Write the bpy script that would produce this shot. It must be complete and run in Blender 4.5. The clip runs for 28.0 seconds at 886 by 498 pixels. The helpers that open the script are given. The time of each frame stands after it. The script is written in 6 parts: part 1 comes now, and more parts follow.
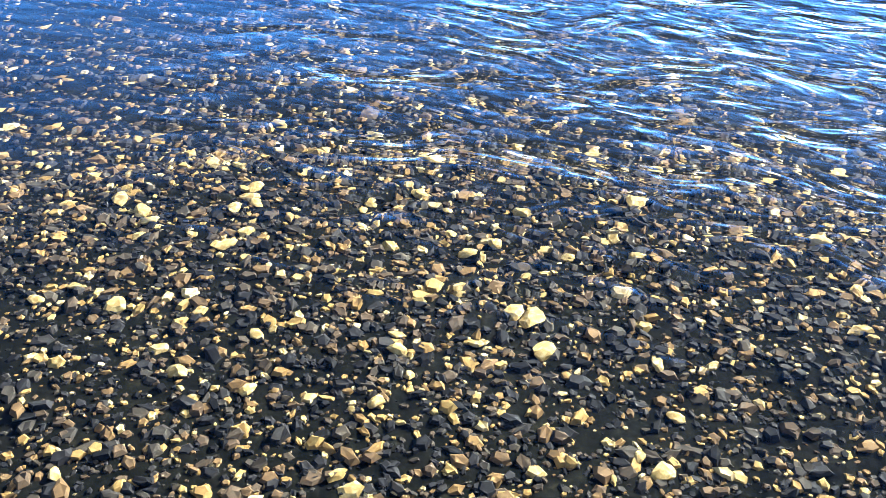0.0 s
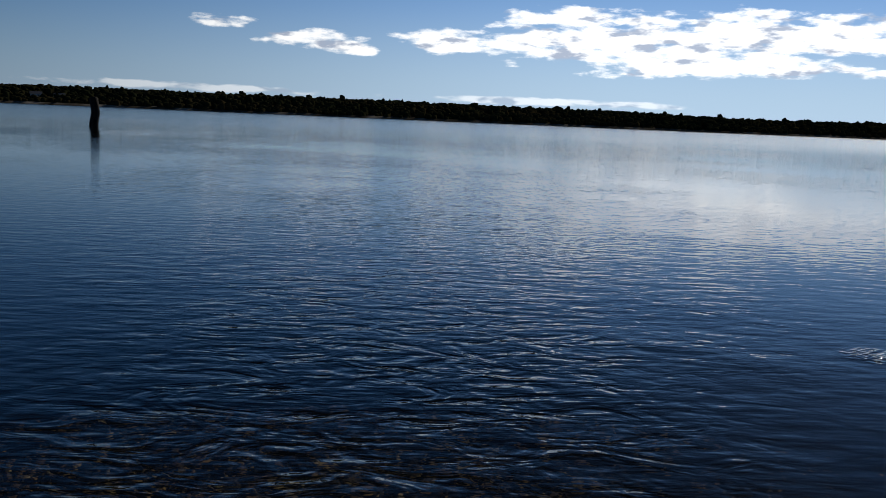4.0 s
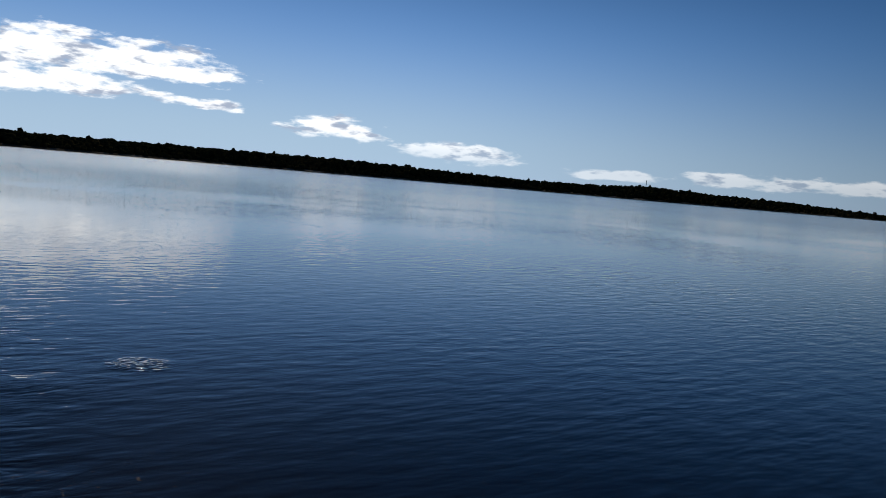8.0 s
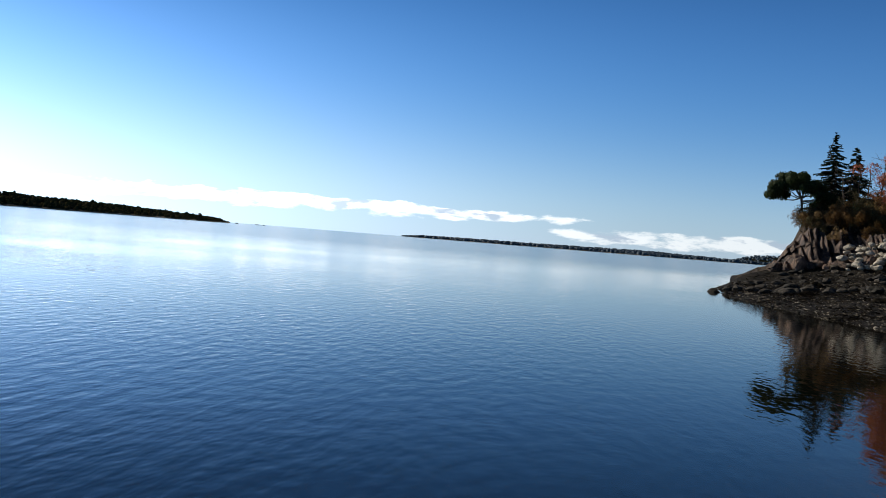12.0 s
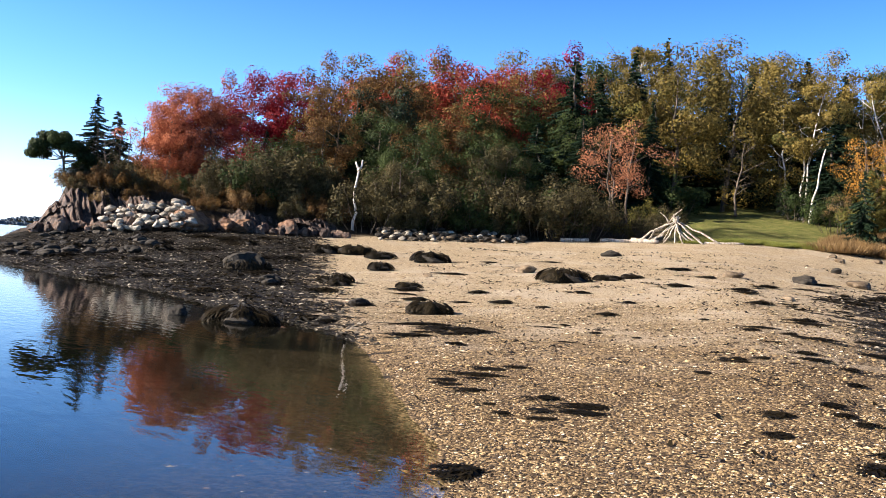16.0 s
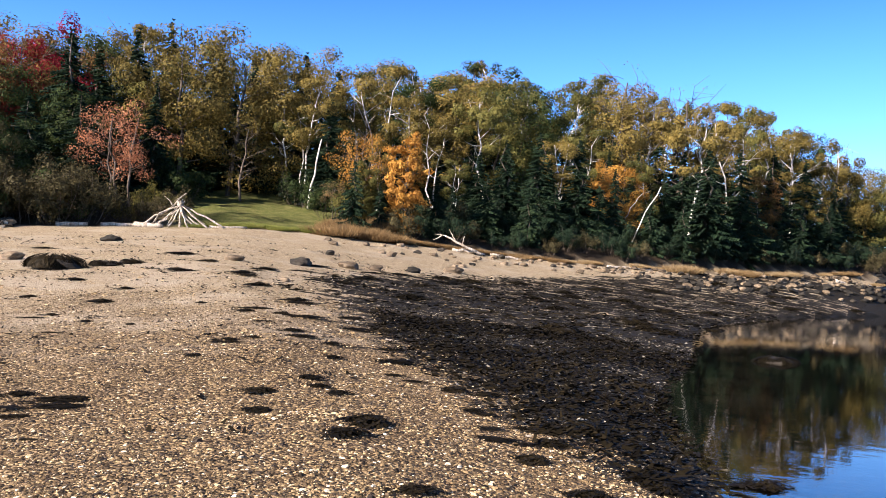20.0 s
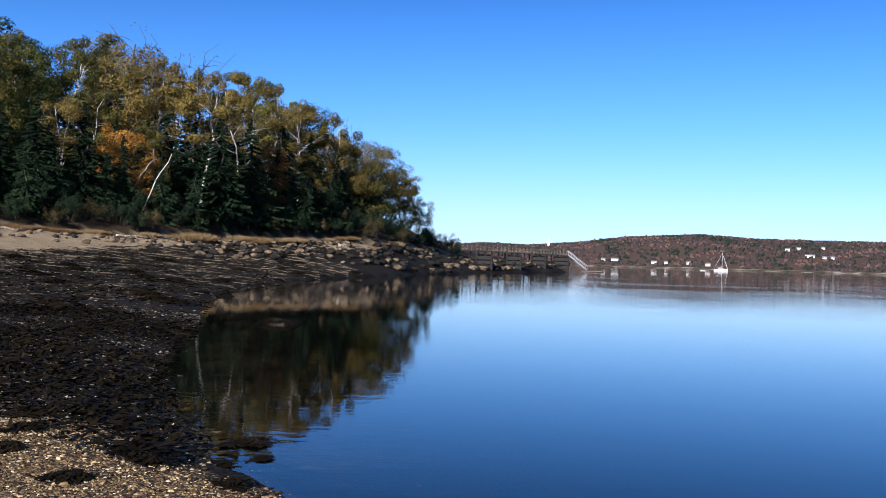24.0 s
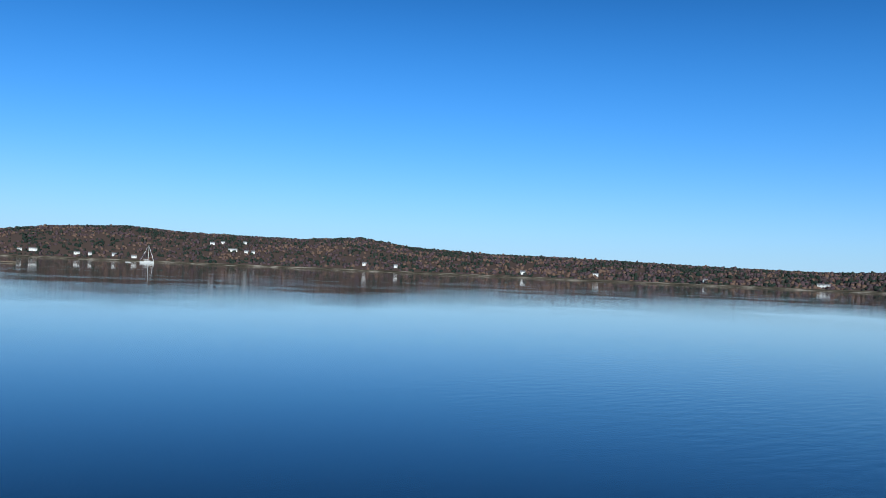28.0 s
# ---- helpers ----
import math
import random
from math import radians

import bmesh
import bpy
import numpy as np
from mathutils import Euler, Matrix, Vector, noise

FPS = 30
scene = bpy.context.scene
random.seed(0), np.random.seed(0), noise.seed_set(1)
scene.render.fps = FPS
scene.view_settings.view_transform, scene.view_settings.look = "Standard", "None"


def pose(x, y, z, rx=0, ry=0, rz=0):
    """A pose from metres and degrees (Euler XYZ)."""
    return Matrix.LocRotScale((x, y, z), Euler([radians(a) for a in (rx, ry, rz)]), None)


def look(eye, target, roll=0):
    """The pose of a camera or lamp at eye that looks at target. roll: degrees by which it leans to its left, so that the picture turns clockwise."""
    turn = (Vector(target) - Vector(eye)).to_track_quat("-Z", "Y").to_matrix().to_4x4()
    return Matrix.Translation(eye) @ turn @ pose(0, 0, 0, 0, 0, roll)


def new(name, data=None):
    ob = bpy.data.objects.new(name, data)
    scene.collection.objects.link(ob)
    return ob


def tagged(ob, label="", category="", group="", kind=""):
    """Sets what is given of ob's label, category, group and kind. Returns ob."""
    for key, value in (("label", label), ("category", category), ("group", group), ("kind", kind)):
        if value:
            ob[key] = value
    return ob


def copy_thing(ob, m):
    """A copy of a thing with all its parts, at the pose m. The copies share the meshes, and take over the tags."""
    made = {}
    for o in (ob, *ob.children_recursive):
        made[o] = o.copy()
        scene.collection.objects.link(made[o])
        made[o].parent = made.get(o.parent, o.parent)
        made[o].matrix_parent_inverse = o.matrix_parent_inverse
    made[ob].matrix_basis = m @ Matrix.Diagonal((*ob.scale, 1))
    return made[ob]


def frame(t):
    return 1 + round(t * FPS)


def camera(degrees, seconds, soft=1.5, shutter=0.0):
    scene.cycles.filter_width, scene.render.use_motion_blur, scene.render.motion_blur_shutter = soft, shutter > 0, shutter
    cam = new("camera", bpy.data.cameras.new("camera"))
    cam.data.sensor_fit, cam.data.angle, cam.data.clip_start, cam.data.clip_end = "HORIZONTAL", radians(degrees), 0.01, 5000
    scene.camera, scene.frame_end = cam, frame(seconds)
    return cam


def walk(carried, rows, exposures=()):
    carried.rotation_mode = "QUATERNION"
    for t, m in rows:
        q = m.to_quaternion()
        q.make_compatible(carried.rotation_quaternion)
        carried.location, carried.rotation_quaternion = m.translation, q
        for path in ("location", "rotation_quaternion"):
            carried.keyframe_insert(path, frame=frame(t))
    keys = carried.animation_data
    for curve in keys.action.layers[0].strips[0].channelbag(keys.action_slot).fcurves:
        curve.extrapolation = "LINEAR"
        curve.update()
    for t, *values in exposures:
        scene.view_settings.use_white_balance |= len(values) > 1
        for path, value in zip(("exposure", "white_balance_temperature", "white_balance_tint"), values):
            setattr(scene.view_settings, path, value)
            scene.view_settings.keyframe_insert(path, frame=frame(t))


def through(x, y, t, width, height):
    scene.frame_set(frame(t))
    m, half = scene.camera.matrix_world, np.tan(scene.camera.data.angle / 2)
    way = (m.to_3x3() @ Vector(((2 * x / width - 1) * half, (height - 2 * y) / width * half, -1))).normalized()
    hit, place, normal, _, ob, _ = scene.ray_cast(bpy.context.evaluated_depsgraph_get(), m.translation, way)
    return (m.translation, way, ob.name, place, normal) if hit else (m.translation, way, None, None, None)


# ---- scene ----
# A pebble spit in a calm bay: one turn on the spot, from the water over the bay to the wooded shore.
# World: z = 0 is the water, +y points inland to the driftwood cone; az is degrees clockwise from +y.
cam = camera(50.76, 28.0, soft=0.85)
EYE_H, ARM = 1.7, 0.5
TURNS = (
    (0.0, -157.33, -34.24, 2.07),
    (0.5, -157.16, -29.98, 1.93),
    (1.0, -156.48, -25.57, 1.80),
    (1.5, -155.27, -19.45, 1.68),
    (2.0, -153.22, -14.04, 1.58),
    (2.5, -150.08, -10.86, 1.49),
    (4.5, -130.85, -7.33, 2.83),
    (5.0, -125.44, -6.72, 3.26),
    (5.5, -120.27, -6.12, 3.84),
    (6.0, -115.12, -5.59, 4.23),
    (6.5, -110.04, -5.16, 4.47),
    (7.0, -105.10, -4.83, 4.74),
    (7.5, -100.33, -4.50, 4.85),
    (8.0, -95.46, -4.12, 4.97),
    (8.5, -90.55, -3.74, 5.08),
    (9.0, -85.76, -3.35, 5.12),
    (9.5, -80.67, -2.90, 5.37),
    (10.0, -76.25, -2.46, 5.41),
    (10.5, -72.24, -2.06, 5.24),
    (11.0, -67.87, -1.68, 4.75),
    (11.5, -62.33, -1.26, 4.65),
    (12.0, -56.26, -0.61, 4.56),
    (12.5, -49.61, 0.09, 4.69),
    (13.0, -43.38, 0.90, 4.30),
    (13.5, -37.83, 1.12, 4.09),
    (15.5, -18.09, 0.41, 4.42),
    (16.0, -13.44, 0.44, 4.23),
    (16.5, -9.03, 0.50, 3.96),
    (17.0, -4.82, 0.60, 3.82),
    (17.5, -0.84, 0.71, 3.73),
    (18.0, 2.85, 0.90, 3.67),
    (18.5, 6.33, 1.09, 3.60),
    (19.0, 9.68, 1.22, 3.55),
    (19.5, 12.87, 1.34, 3.39),
    (20.0, 16.03, 1.43, 3.23),
    (20.5, 18.96, 1.59, 3.20),
    (22.5, 32.46, 1.28, 2.56),
    (23.0, 36.54, 1.00, 2.33),
    (23.5, 40.81, 0.72, 1.97),
    (24.0, 45.16, 0.72, 1.62),
    (24.5, 49.55, 1.11, 1.55),
    (25.0, 53.95, 1.56, 1.41),
    (25.5, 58.41, 1.87, 1.32),
    (26.0, 63.03, 1.96, 1.31),
    (26.5, 67.46, 1.85, 1.47),
    (27.0, 71.94, 1.72, 1.86),
    (27.5, 76.21, 1.60, 2.10),
    (28.0, 79.27, 1.49, 2.44),
)


def aim(az, tilt, roll):
    a, p = radians(az), radians(tilt)
    eye = Vector((ARM * math.sin(a), ARM * math.cos(a), EYE_H))
    ahead = Vector((math.sin(a) * math.cos(p), math.cos(a) * math.cos(p), math.sin(p)))
    return look(eye, eye + ahead * 10, roll)


EXPOSURES = (
    (0.0, 3.45, 5600, 8), (1.0, 2.45, 5900, 9), (1.6, 1.0, 6000, 10), (2.0, -0.15, 6000, 10), (2.5, -1.0, 6000, 10), (4.5, -1.7, 6200, 10), (6.0, -1.85, 6200, 10),
    (8.0, -1.85, 6100, 10), (9.0, -1.7, 6200, 10), (10.0, -1.1, 6400, 10), (11.0, -0.7, 6400, 10), (12.0, -0.1, 6400, 10), (13.0, 0.35, 6500, 10), (13.5, 0.45, 6500, 10),
    (15.5, 1.3, 6500, 15), (17.0, 1.75, 6400, 19), (18.0, 1.75, 6400, 19), (20.0, 1.45, 6200, 21), (22.5, 0.85, 6000, 20), (25.0, 0.35, 5700, 16), (26.0, 0.25, 5700, 12), (27.0, 0.0, 5500, 4), (28.0, -0.05, 5400, 3))
walk(cam, [(t, aim(a, p, r)) for t, a, p, r in TURNS], EXPOSURES)

# ---------------------------------------------------------------- light
SUN_AZ, SUN_EL = -112.0, 26.0


def node(tree, kind, **sets):
    n = tree.nodes.new(kind)
    for k, v in sets.items():
        if k == "operation":
            n.operation = v
        elif k == "blend":
            n.blend_type = v
        else:
            n.inputs[int(k[1:])].default_value = v
    return n


def calc(tree, op, a, b=None, c=None):
    n = tree.nodes.new("ShaderNodeMath")
    n.operation = op
    for i, v in enumerate((a, b, c)):
        if v is None:
            continue
        if isinstance(v, (int, float)):
            n.inputs[i].default_value = v
        else:
            tree.links.new(v, n.inputs[i])
    return n.outputs[0]


def smooth(tree, v, lo, hi):
    n = tree.nodes.new("ShaderNodeMapRange")
    n.interpolation_type = "SMOOTHSTEP"
    tree.links.new(v, n.inputs[0])
    n.inputs[1].default_value, n.inputs[2].default_value = lo, hi
    return n.outputs[0]


def noise_at(tree, vec, scale, detail=4.0, rough=0.55):
    n = tree.nodes.new("ShaderNodeTexNoise")
    n.inputs["Scale"].default_value, n.inputs["Detail"].default_value, n.inputs["Roughness"].default_value = scale, detail, rough
    if vec is not None:
        tree.links.new(vec, n.inputs["Vector"])
    return n


world = bpy.data.worlds.new("bay_sky")
scene.world = world
world.use_nodes = True
wt = world.node_tree
wt.nodes.clear()
sky = wt.nodes.new("ShaderNodeTexSky")
sky.sky_type, sky.sun_disc = "NISHITA", False
sky.sun_elevation, sky.sun_rotation = radians(SUN_EL), radians(SUN_AZ)
sky.air_density, sky.dust_density, sky.ozone_density = 1.0, 0.1, 5.0
sky_bg = wt.nodes.new("ShaderNodeBackground")
deep = wt.nodes.new("ShaderNodeHueSaturation")
deep.inputs["Saturation"].default_value = 1.2
wt.links.new(sky.outputs[0], deep.inputs["Color"])
clear = wt.nodes.new("ShaderNodeMix")
clear.data_type, clear.blend_type = "RGBA", "MULTIPLY"
clear.inputs[0].default_value = 1.0
clear.inputs[7].default_value = (0.84, 0.93, 1.12, 1)
wt.links.new(deep.outputs[0], clear.inputs[6])
wt.links.new(clear.outputs[2], sky_bg.inputs[0])
tc = wt.nodes.new("ShaderNodeTexCoord")
sp = wt.nodes.new("ShaderNodeSeparateXYZ")
wt.links.new(tc.outputs["Generated"], sp.inputs[0])
w_az = calc(wt, "MULTIPLY", calc(wt, "ARCTAN2", sp.outputs[0], sp.outputs[1]), 57.2958)
w_el = calc(wt, "MULTIPLY", calc(wt, "ARCSINE", sp.outputs[2]), 57.2958)
# the clear autumn sky deepens towards the zenith
zenith = calc(wt, "SUBTRACT", 1.0, calc(wt, "MULTIPLY", smooth(wt, w_el, 8.0, 32.0), 0.84))
wt.links.new(calc(wt, "MULTIPLY", zenith, 0.10), sky_bg.inputs[1])
# fair-weather clouds low over the far shore: (azimuth, elevation, half width, half height)
CLOUDS = (
    (-117.5, 5.4, 9.0, 1.35), (-126.0, 4.7, 8.5, 1.5), (-122.0, 3.9, 9.0, 1.1), (-134.5, 4.6, 5.5, 0.75), (-128.5, 6.2, 4.5, 0.7), (-112.5, 4.9, 5.0, 0.7), (-144.0, 4.3, 3.2, 0.6), (-141.5, 3.9, 1.2, 0.45),
    (-150.0, 5.1, 2.2, 0.4), (-110.5, 3.3, 2.3, 0.4), (-102.4, 2.6, 3.4, 0.75), (-94.6, 1.75, 4.0, 0.7),
    (-85.0, 1.25, 4.0, 0.35), (-78.0, 1.5, 5.0, 0.5), (-70.0, 1.6, 6.5, 0.55), (-61.0, 1.6, 6.0, 0.5), (-53.0, 1.7, 5.0, 0.35), (-44.0, 0.9, 5.5, 0.5), (-38.0, 1.0, 4.5, 0.5), (-152.0, 1.25, 8.0, 0.25), (-130.0, 1.25, 8.0, 0.25),
)
puff = None
for ca, ce, cw, ch in CLOUDS:
    dx = calc(wt, "MULTIPLY", calc(wt, "SUBTRACT", w_az, ca), 1 / cw)
    dy = calc(wt, "MULTIPLY", calc(wt, "SUBTRACT", w_el, ce), 1 / ch)
    one = calc(wt, "SUBTRACT", 1.0, calc(wt, "ADD", calc(wt, "MULTIPLY", dx, dx), calc(wt, "MULTIPLY", dy, dy)))
    puff = one if puff is None else calc(wt, "MAXIMUM", puff, one)
cv = wt.nodes.new("ShaderNodeCombineXYZ")
wt.links.new(calc(wt, "MULTIPLY", w_az, 0.45), cv.inputs[0])
wt.links.new(calc(wt, "MULTIPLY", w_el, 1.5), cv.inputs[1])
big = noise_at(wt, cv.outputs[0], 0.85, 9.0, 0.58)
dens = calc(wt, "ADD", calc(wt, "MAXIMUM", puff, -2.0), calc(wt, "MULTIPLY", calc(wt, "SUBTRACT", big.outputs[0], 0.49), 4.6))
cover = calc(wt, "MULTIPLY", smooth(wt, dens, 0.0, 0.8), calc(wt, "ADD", 0.5, calc(wt, "MULTIPLY", smooth(wt, w_el, 1.2, 3.0), 0.5)))
under = noise_at(wt, cv.outputs[0], 0.9, 4.0, 0.55)
shade = smooth(wt, under.outputs[0], 0.51, 0.64)
tone = wt.nodes.new("ShaderNodeMix")
tone.data_type = "RGBA"
wt.links.new(shade, tone.inputs[0])
tone.inputs[6].default_value, tone.inputs[7].default_value = (1.0, 0.98, 0.94, 1), (0.36, 0.40, 0.48, 1)
cloud_bg = wt.nodes.new("ShaderNodeBackground")
wt.links.new(tone.outputs[2], cloud_bg.inputs[0])
mix = wt.nodes.new("ShaderNodeMixShader")
wt.links.new(cover, mix.inputs[0])
haze_bg = wt.nodes.new("ShaderNodeBackground")
# the haze shines whiter and stronger under the sun
sunward = calc(wt, "SUBTRACT", 1.0, smooth(wt, calc(wt, "ABSOLUTE", calc(wt, "SUBTRACT", w_az, SUN_AZ)), 10.0, 74.0))
haze_tone = wt.nodes.new("ShaderNodeMix")
haze_tone.data_type = "RGBA"
haze_tone.inputs[6].default_value, haze_tone.inputs[7].default_value = (0.56, 0.79, 1.06, 1), (0.66, 0.88, 1.1, 1)
wt.links.new(sunward, haze_tone.inputs[0])
haze_up = wt.nodes.new("ShaderNodeMix")
haze_up.data_type = "RGBA"
haze_up.inputs[7].default_value = (0.35, 0.69, 1.34, 1)
wt.links.new(smooth(wt, w_el, 1.5, 11.0), haze_up.inputs[0])
wt.links.new(haze_tone.outputs[2], haze_up.inputs[6])
wt.links.new(haze_up.outputs[2], haze_bg.inputs[0])
wt.links.new(calc(wt, "ADD", 0.82, calc(wt, "MULTIPLY", sunward, 1.7)), haze_bg.inputs[1])
wt.links.new(calc(wt, "ADD", 1.4, calc(wt, "MULTIPLY", sunward, 2.8)), cloud_bg.inputs[1])
low = calc(wt, "SUBTRACT", 1.0, smooth(wt, w_el, -1.0, 12.0))
glow = calc(wt, "SUBTRACT", 1.0, smooth(wt, w_el, -1.0, 17.0))
air = wt.nodes.new("ShaderNodeMixShader")
veil = calc(wt, "MULTIPLY", calc(wt, "MULTIPLY", low, low), 0.62)
wt.links.new(calc(wt, "ADD", veil, calc(wt, "MULTIPLY", sunward, calc(wt, "SUBTRACT", calc(wt, "MULTIPLY", glow, 0.85), veil))), air.inputs[0])
wt.links.new(sky_bg.outputs[0], air.inputs[1])
wt.links.new(haze_bg.outputs[0], air.inputs[2])
wt.links.new(air.outputs[0], mix.inputs[1])
wt.links.new(cloud_bg.outputs[0], mix.inputs[2])
w_out = wt.nodes.new("ShaderNodeOutputWorld")
wt.links.new(mix.outputs[0], w_out.inputs[0])

sun = new("sun", bpy.data.lights.new("sun", "SUN"))
sun.data.energy, sun.data.angle, sun.data.color = 5.0, radians(0.53), (1.0, 0.89, 0.73)
a_, e_ = radians(SUN_AZ), radians(SUN_EL)
sun.matrix_basis = look((math.sin(a_) * 50 * math.cos(e_), math.cos(a_) * 50 * math.cos(e_), 50 * math.sin(e_)), (0, 0, 0))

# ---------------------------------------------------------------- materials
def base_mat(name, rough=0.8, spec=0.3):
    m = bpy.data.materials.new(name)
    m.use_nodes = True
    t = m.node_tree
    b = t.nodes["Principled BSDF"]
    b.inputs["Roughness"].default_value = rough
    b.inputs["Specular IOR Level"].default_value = spec
    return m, t, b


def ramp(t, fac, stops):
    r = t.nodes.new("ShaderNodeValToRGB")
    r.color_ramp.elements[0].position, r.color_ramp.elements[0].color = stops[0][0], (*stops[0][1], 1)
    r.color_ramp.elements[1].position, r.color_ramp.elements[1].color = stops[-1][0], (*stops[-1][1], 1)
    for p, c in stops[1:-1]:
        e = r.color_ramp.elements.new(p)
        e.color = (*c, 1)
    t.links.new(fac, r.inputs[0])
    return r.outputs[0]


def mix_col(t, fac, a, b, blend="MIX"):
    n = t.nodes.new("ShaderNodeMix")
    n.data_type, n.blend_type = "RGBA", blend
    for i, v in ((0, fac), (6, a), (7, b)):
        if isinstance(v, (int, float)):
            n.inputs[i].default_value = v
        elif isinstance(v, tuple):
            n.inputs[i].default_value = (*v, 1)
        else:
            t.links.new(v, n.inputs[i])
    return n.outputs[2]


def bump(t, b, height, dist, strength=1.0):
    n = t.nodes.new("ShaderNodeBump")
    n.inputs["Strength"].default_value, n.inputs["Distance"].default_value = strength, dist
    t.links.new(height, n.inputs["Height"])
    t.links.new(n.outputs[0], b.inputs["Normal"])
    return n


def place(t):
    return t.nodes.new("ShaderNodeNewGeometry").outputs["Position"]


def leafy(name, dark, mid, light, through=0.25, patch=0.55, each=0.4, gloss=0.1):
    m, t, b = base_mat(name, 0.6, gloss)
    g = t.nodes.new("ShaderNodeNewGeometry")
    o = t.nodes.new("ShaderNodeObjectInfo")
    n = noise_at(t, g.outputs["Position"], patch, 2.0)
    v = calc(t, "ADD", calc(t, "MULTIPLY", g.outputs["Random Per Island"], each), calc(t, "MULTIPLY", n.outputs[0], 1.15 - each))
    v = calc(t, "ADD", v, calc(t, "MULTIPLY", calc(t, "SUBTRACT", o.outputs["Random"], 0.5), 0.22))
    c = ramp(t, v, ((0.2, dark), (0.55, mid), (0.9, light)))
    t.links.new(c, b.inputs["Base Color"])
    tr = t.nodes.new("ShaderNodeBsdfTranslucent")
    t.links.new(c, tr.inputs[0])
    mx = t.nodes.new("ShaderNodeMixShader")
    mx.inputs[0].default_value = through
    t.links.new(b.outputs[0], mx.inputs[1])
    t.links.new(tr.outputs[0], mx.inputs[2])
    t.links.new(mx.outputs[0], t.nodes["Material Output"].inputs[0])
    return m


LEAF = {
    "red": leafy("leaf_red", (0.1, 0.016, 0.012), (0.28, 0.045, 0.028), (0.45, 0.11, 0.06)),
    "crimson": leafy("leaf_crimson", (0.075, 0.006, 0.01), (0.2, 0.013, 0.021), (0.33, 0.038, 0.04)),
    "orange": leafy("leaf_orange", (0.12, 0.035, 0.02), (0.34, 0.1, 0.048), (0.52, 0.2, 0.095)),
    "rust": leafy("leaf_rust", (0.05, 0.03, 0.014), (0.14, 0.075, 0.026), (0.26, 0.15, 0.045)),
    "amber": leafy("leaf_amber", (0.19, 0.085, 0.018), (0.42, 0.205, 0.04), (0.6, 0.36, 0.075)),
    "olive": leafy("leaf_olive", (0.045, 0.038, 0.012), (0.155, 0.118, 0.03), (0.3, 0.22, 0.06)),
    "yellowgreen": leafy("leaf_yellowgreen", (0.032, 0.036, 0.01), (0.1, 0.098, 0.026), (0.22, 0.19, 0.05)),
    "green": leafy("leaf_green", (0.013, 0.024, 0.009), (0.036, 0.056, 0.017), (0.078, 0.1, 0.03)),
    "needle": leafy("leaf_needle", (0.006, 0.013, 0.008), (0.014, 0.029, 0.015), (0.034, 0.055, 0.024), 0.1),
    "brush": leafy("leaf_brush", (0.025, 0.022, 0.012), (0.07, 0.06, 0.026), (0.13, 0.11, 0.05)),
    "tan": leafy("leaf_tan", (0.1, 0.06, 0.028), (0.22, 0.14, 0.062), (0.38, 0.26, 0.12)),
    "twig": leafy("leaf_twig", (0.06, 0.045, 0.04), (0.14, 0.105, 0.085), (0.24, 0.18, 0.13)),
    "salmon": leafy("leaf_salmon", (0.15, 0.055, 0.03), (0.38, 0.16, 0.08), (0.56, 0.29, 0.16)),
    "straw": leafy("leaf_straw", (0.19, 0.125, 0.06), (0.35, 0.25, 0.125), (0.52, 0.39, 0.21)),
    "grass": leafy("leaf_grass", (0.1, 0.12, 0.03), (0.2, 0.22, 0.05), (0.34, 0.33, 0.1)),
}


def bark_mat(name, c0, c1, scale=6.0, stretch=(1, 1, 0.15)):
    m, t, b = base_mat(name, 0.85, 0.2)
    mp = t.nodes.new("ShaderNodeMapping")
    mp.inputs["Scale"].default_value = stretch
    t.links.new(place(t), mp.inputs[0])
    n = noise_at(t, mp.outputs[0], scale, 5.0)
    t.links.new(ramp(t, n.outputs[0], ((0.35, c0), (0.65, c1))), b.inputs["Base Color"])
    bump(t, b, n.outputs[0], 0.02)
    return m


BARK = bark_mat("bark_grey_brown", (0.05, 0.04, 0.03), (0.16, 0.13, 0.1))
BIRCH = bark_mat("bark_white_birch", (0.18, 0.16, 0.14), (0.62, 0.59, 0.53), 3.0, (1, 1, 1.5))
DRIFT = bark_mat("bleached_driftwood", (0.2, 0.165, 0.125), (0.6, 0.53, 0.43), 8.0)
DEADWOOD = bark_mat("bleached_dead_wood", (0.4, 0.36, 0.3), (0.75, 0.72, 0.66), 4.0)
PILE = bark_mat("weathered_piling", (0.012, 0.01, 0.009), (0.05, 0.042, 0.035), 5.0)


def stone_mat(name, stops, scale, rough=0.75, stretch=(1, 1, 1), depth=0.06):
    m, t, b = base_mat(name, rough, 0.4)
    g = t.nodes.new("ShaderNodeNewGeometry")
    o = t.nodes.new("ShaderNodeObjectInfo")
    mp = t.nodes.new("ShaderNodeMapping")
    mp.inputs["Scale"].default_value = stretch
    t.links.new(g.outputs["Position"], mp.inputs[0])
    n = noise_at(t, mp.outputs[0], scale, 8.0, 0.68)
    v = calc(t, "ADD", n.outputs[0], calc(t, "MULTIPLY", calc(t, "SUBTRACT", o.outputs["Random"], 0.5), 0.25))
    t.links.new(ramp(t, v, stops), b.inputs["Base Color"])
    bump(t, b, n.outputs[0], depth)
    return m


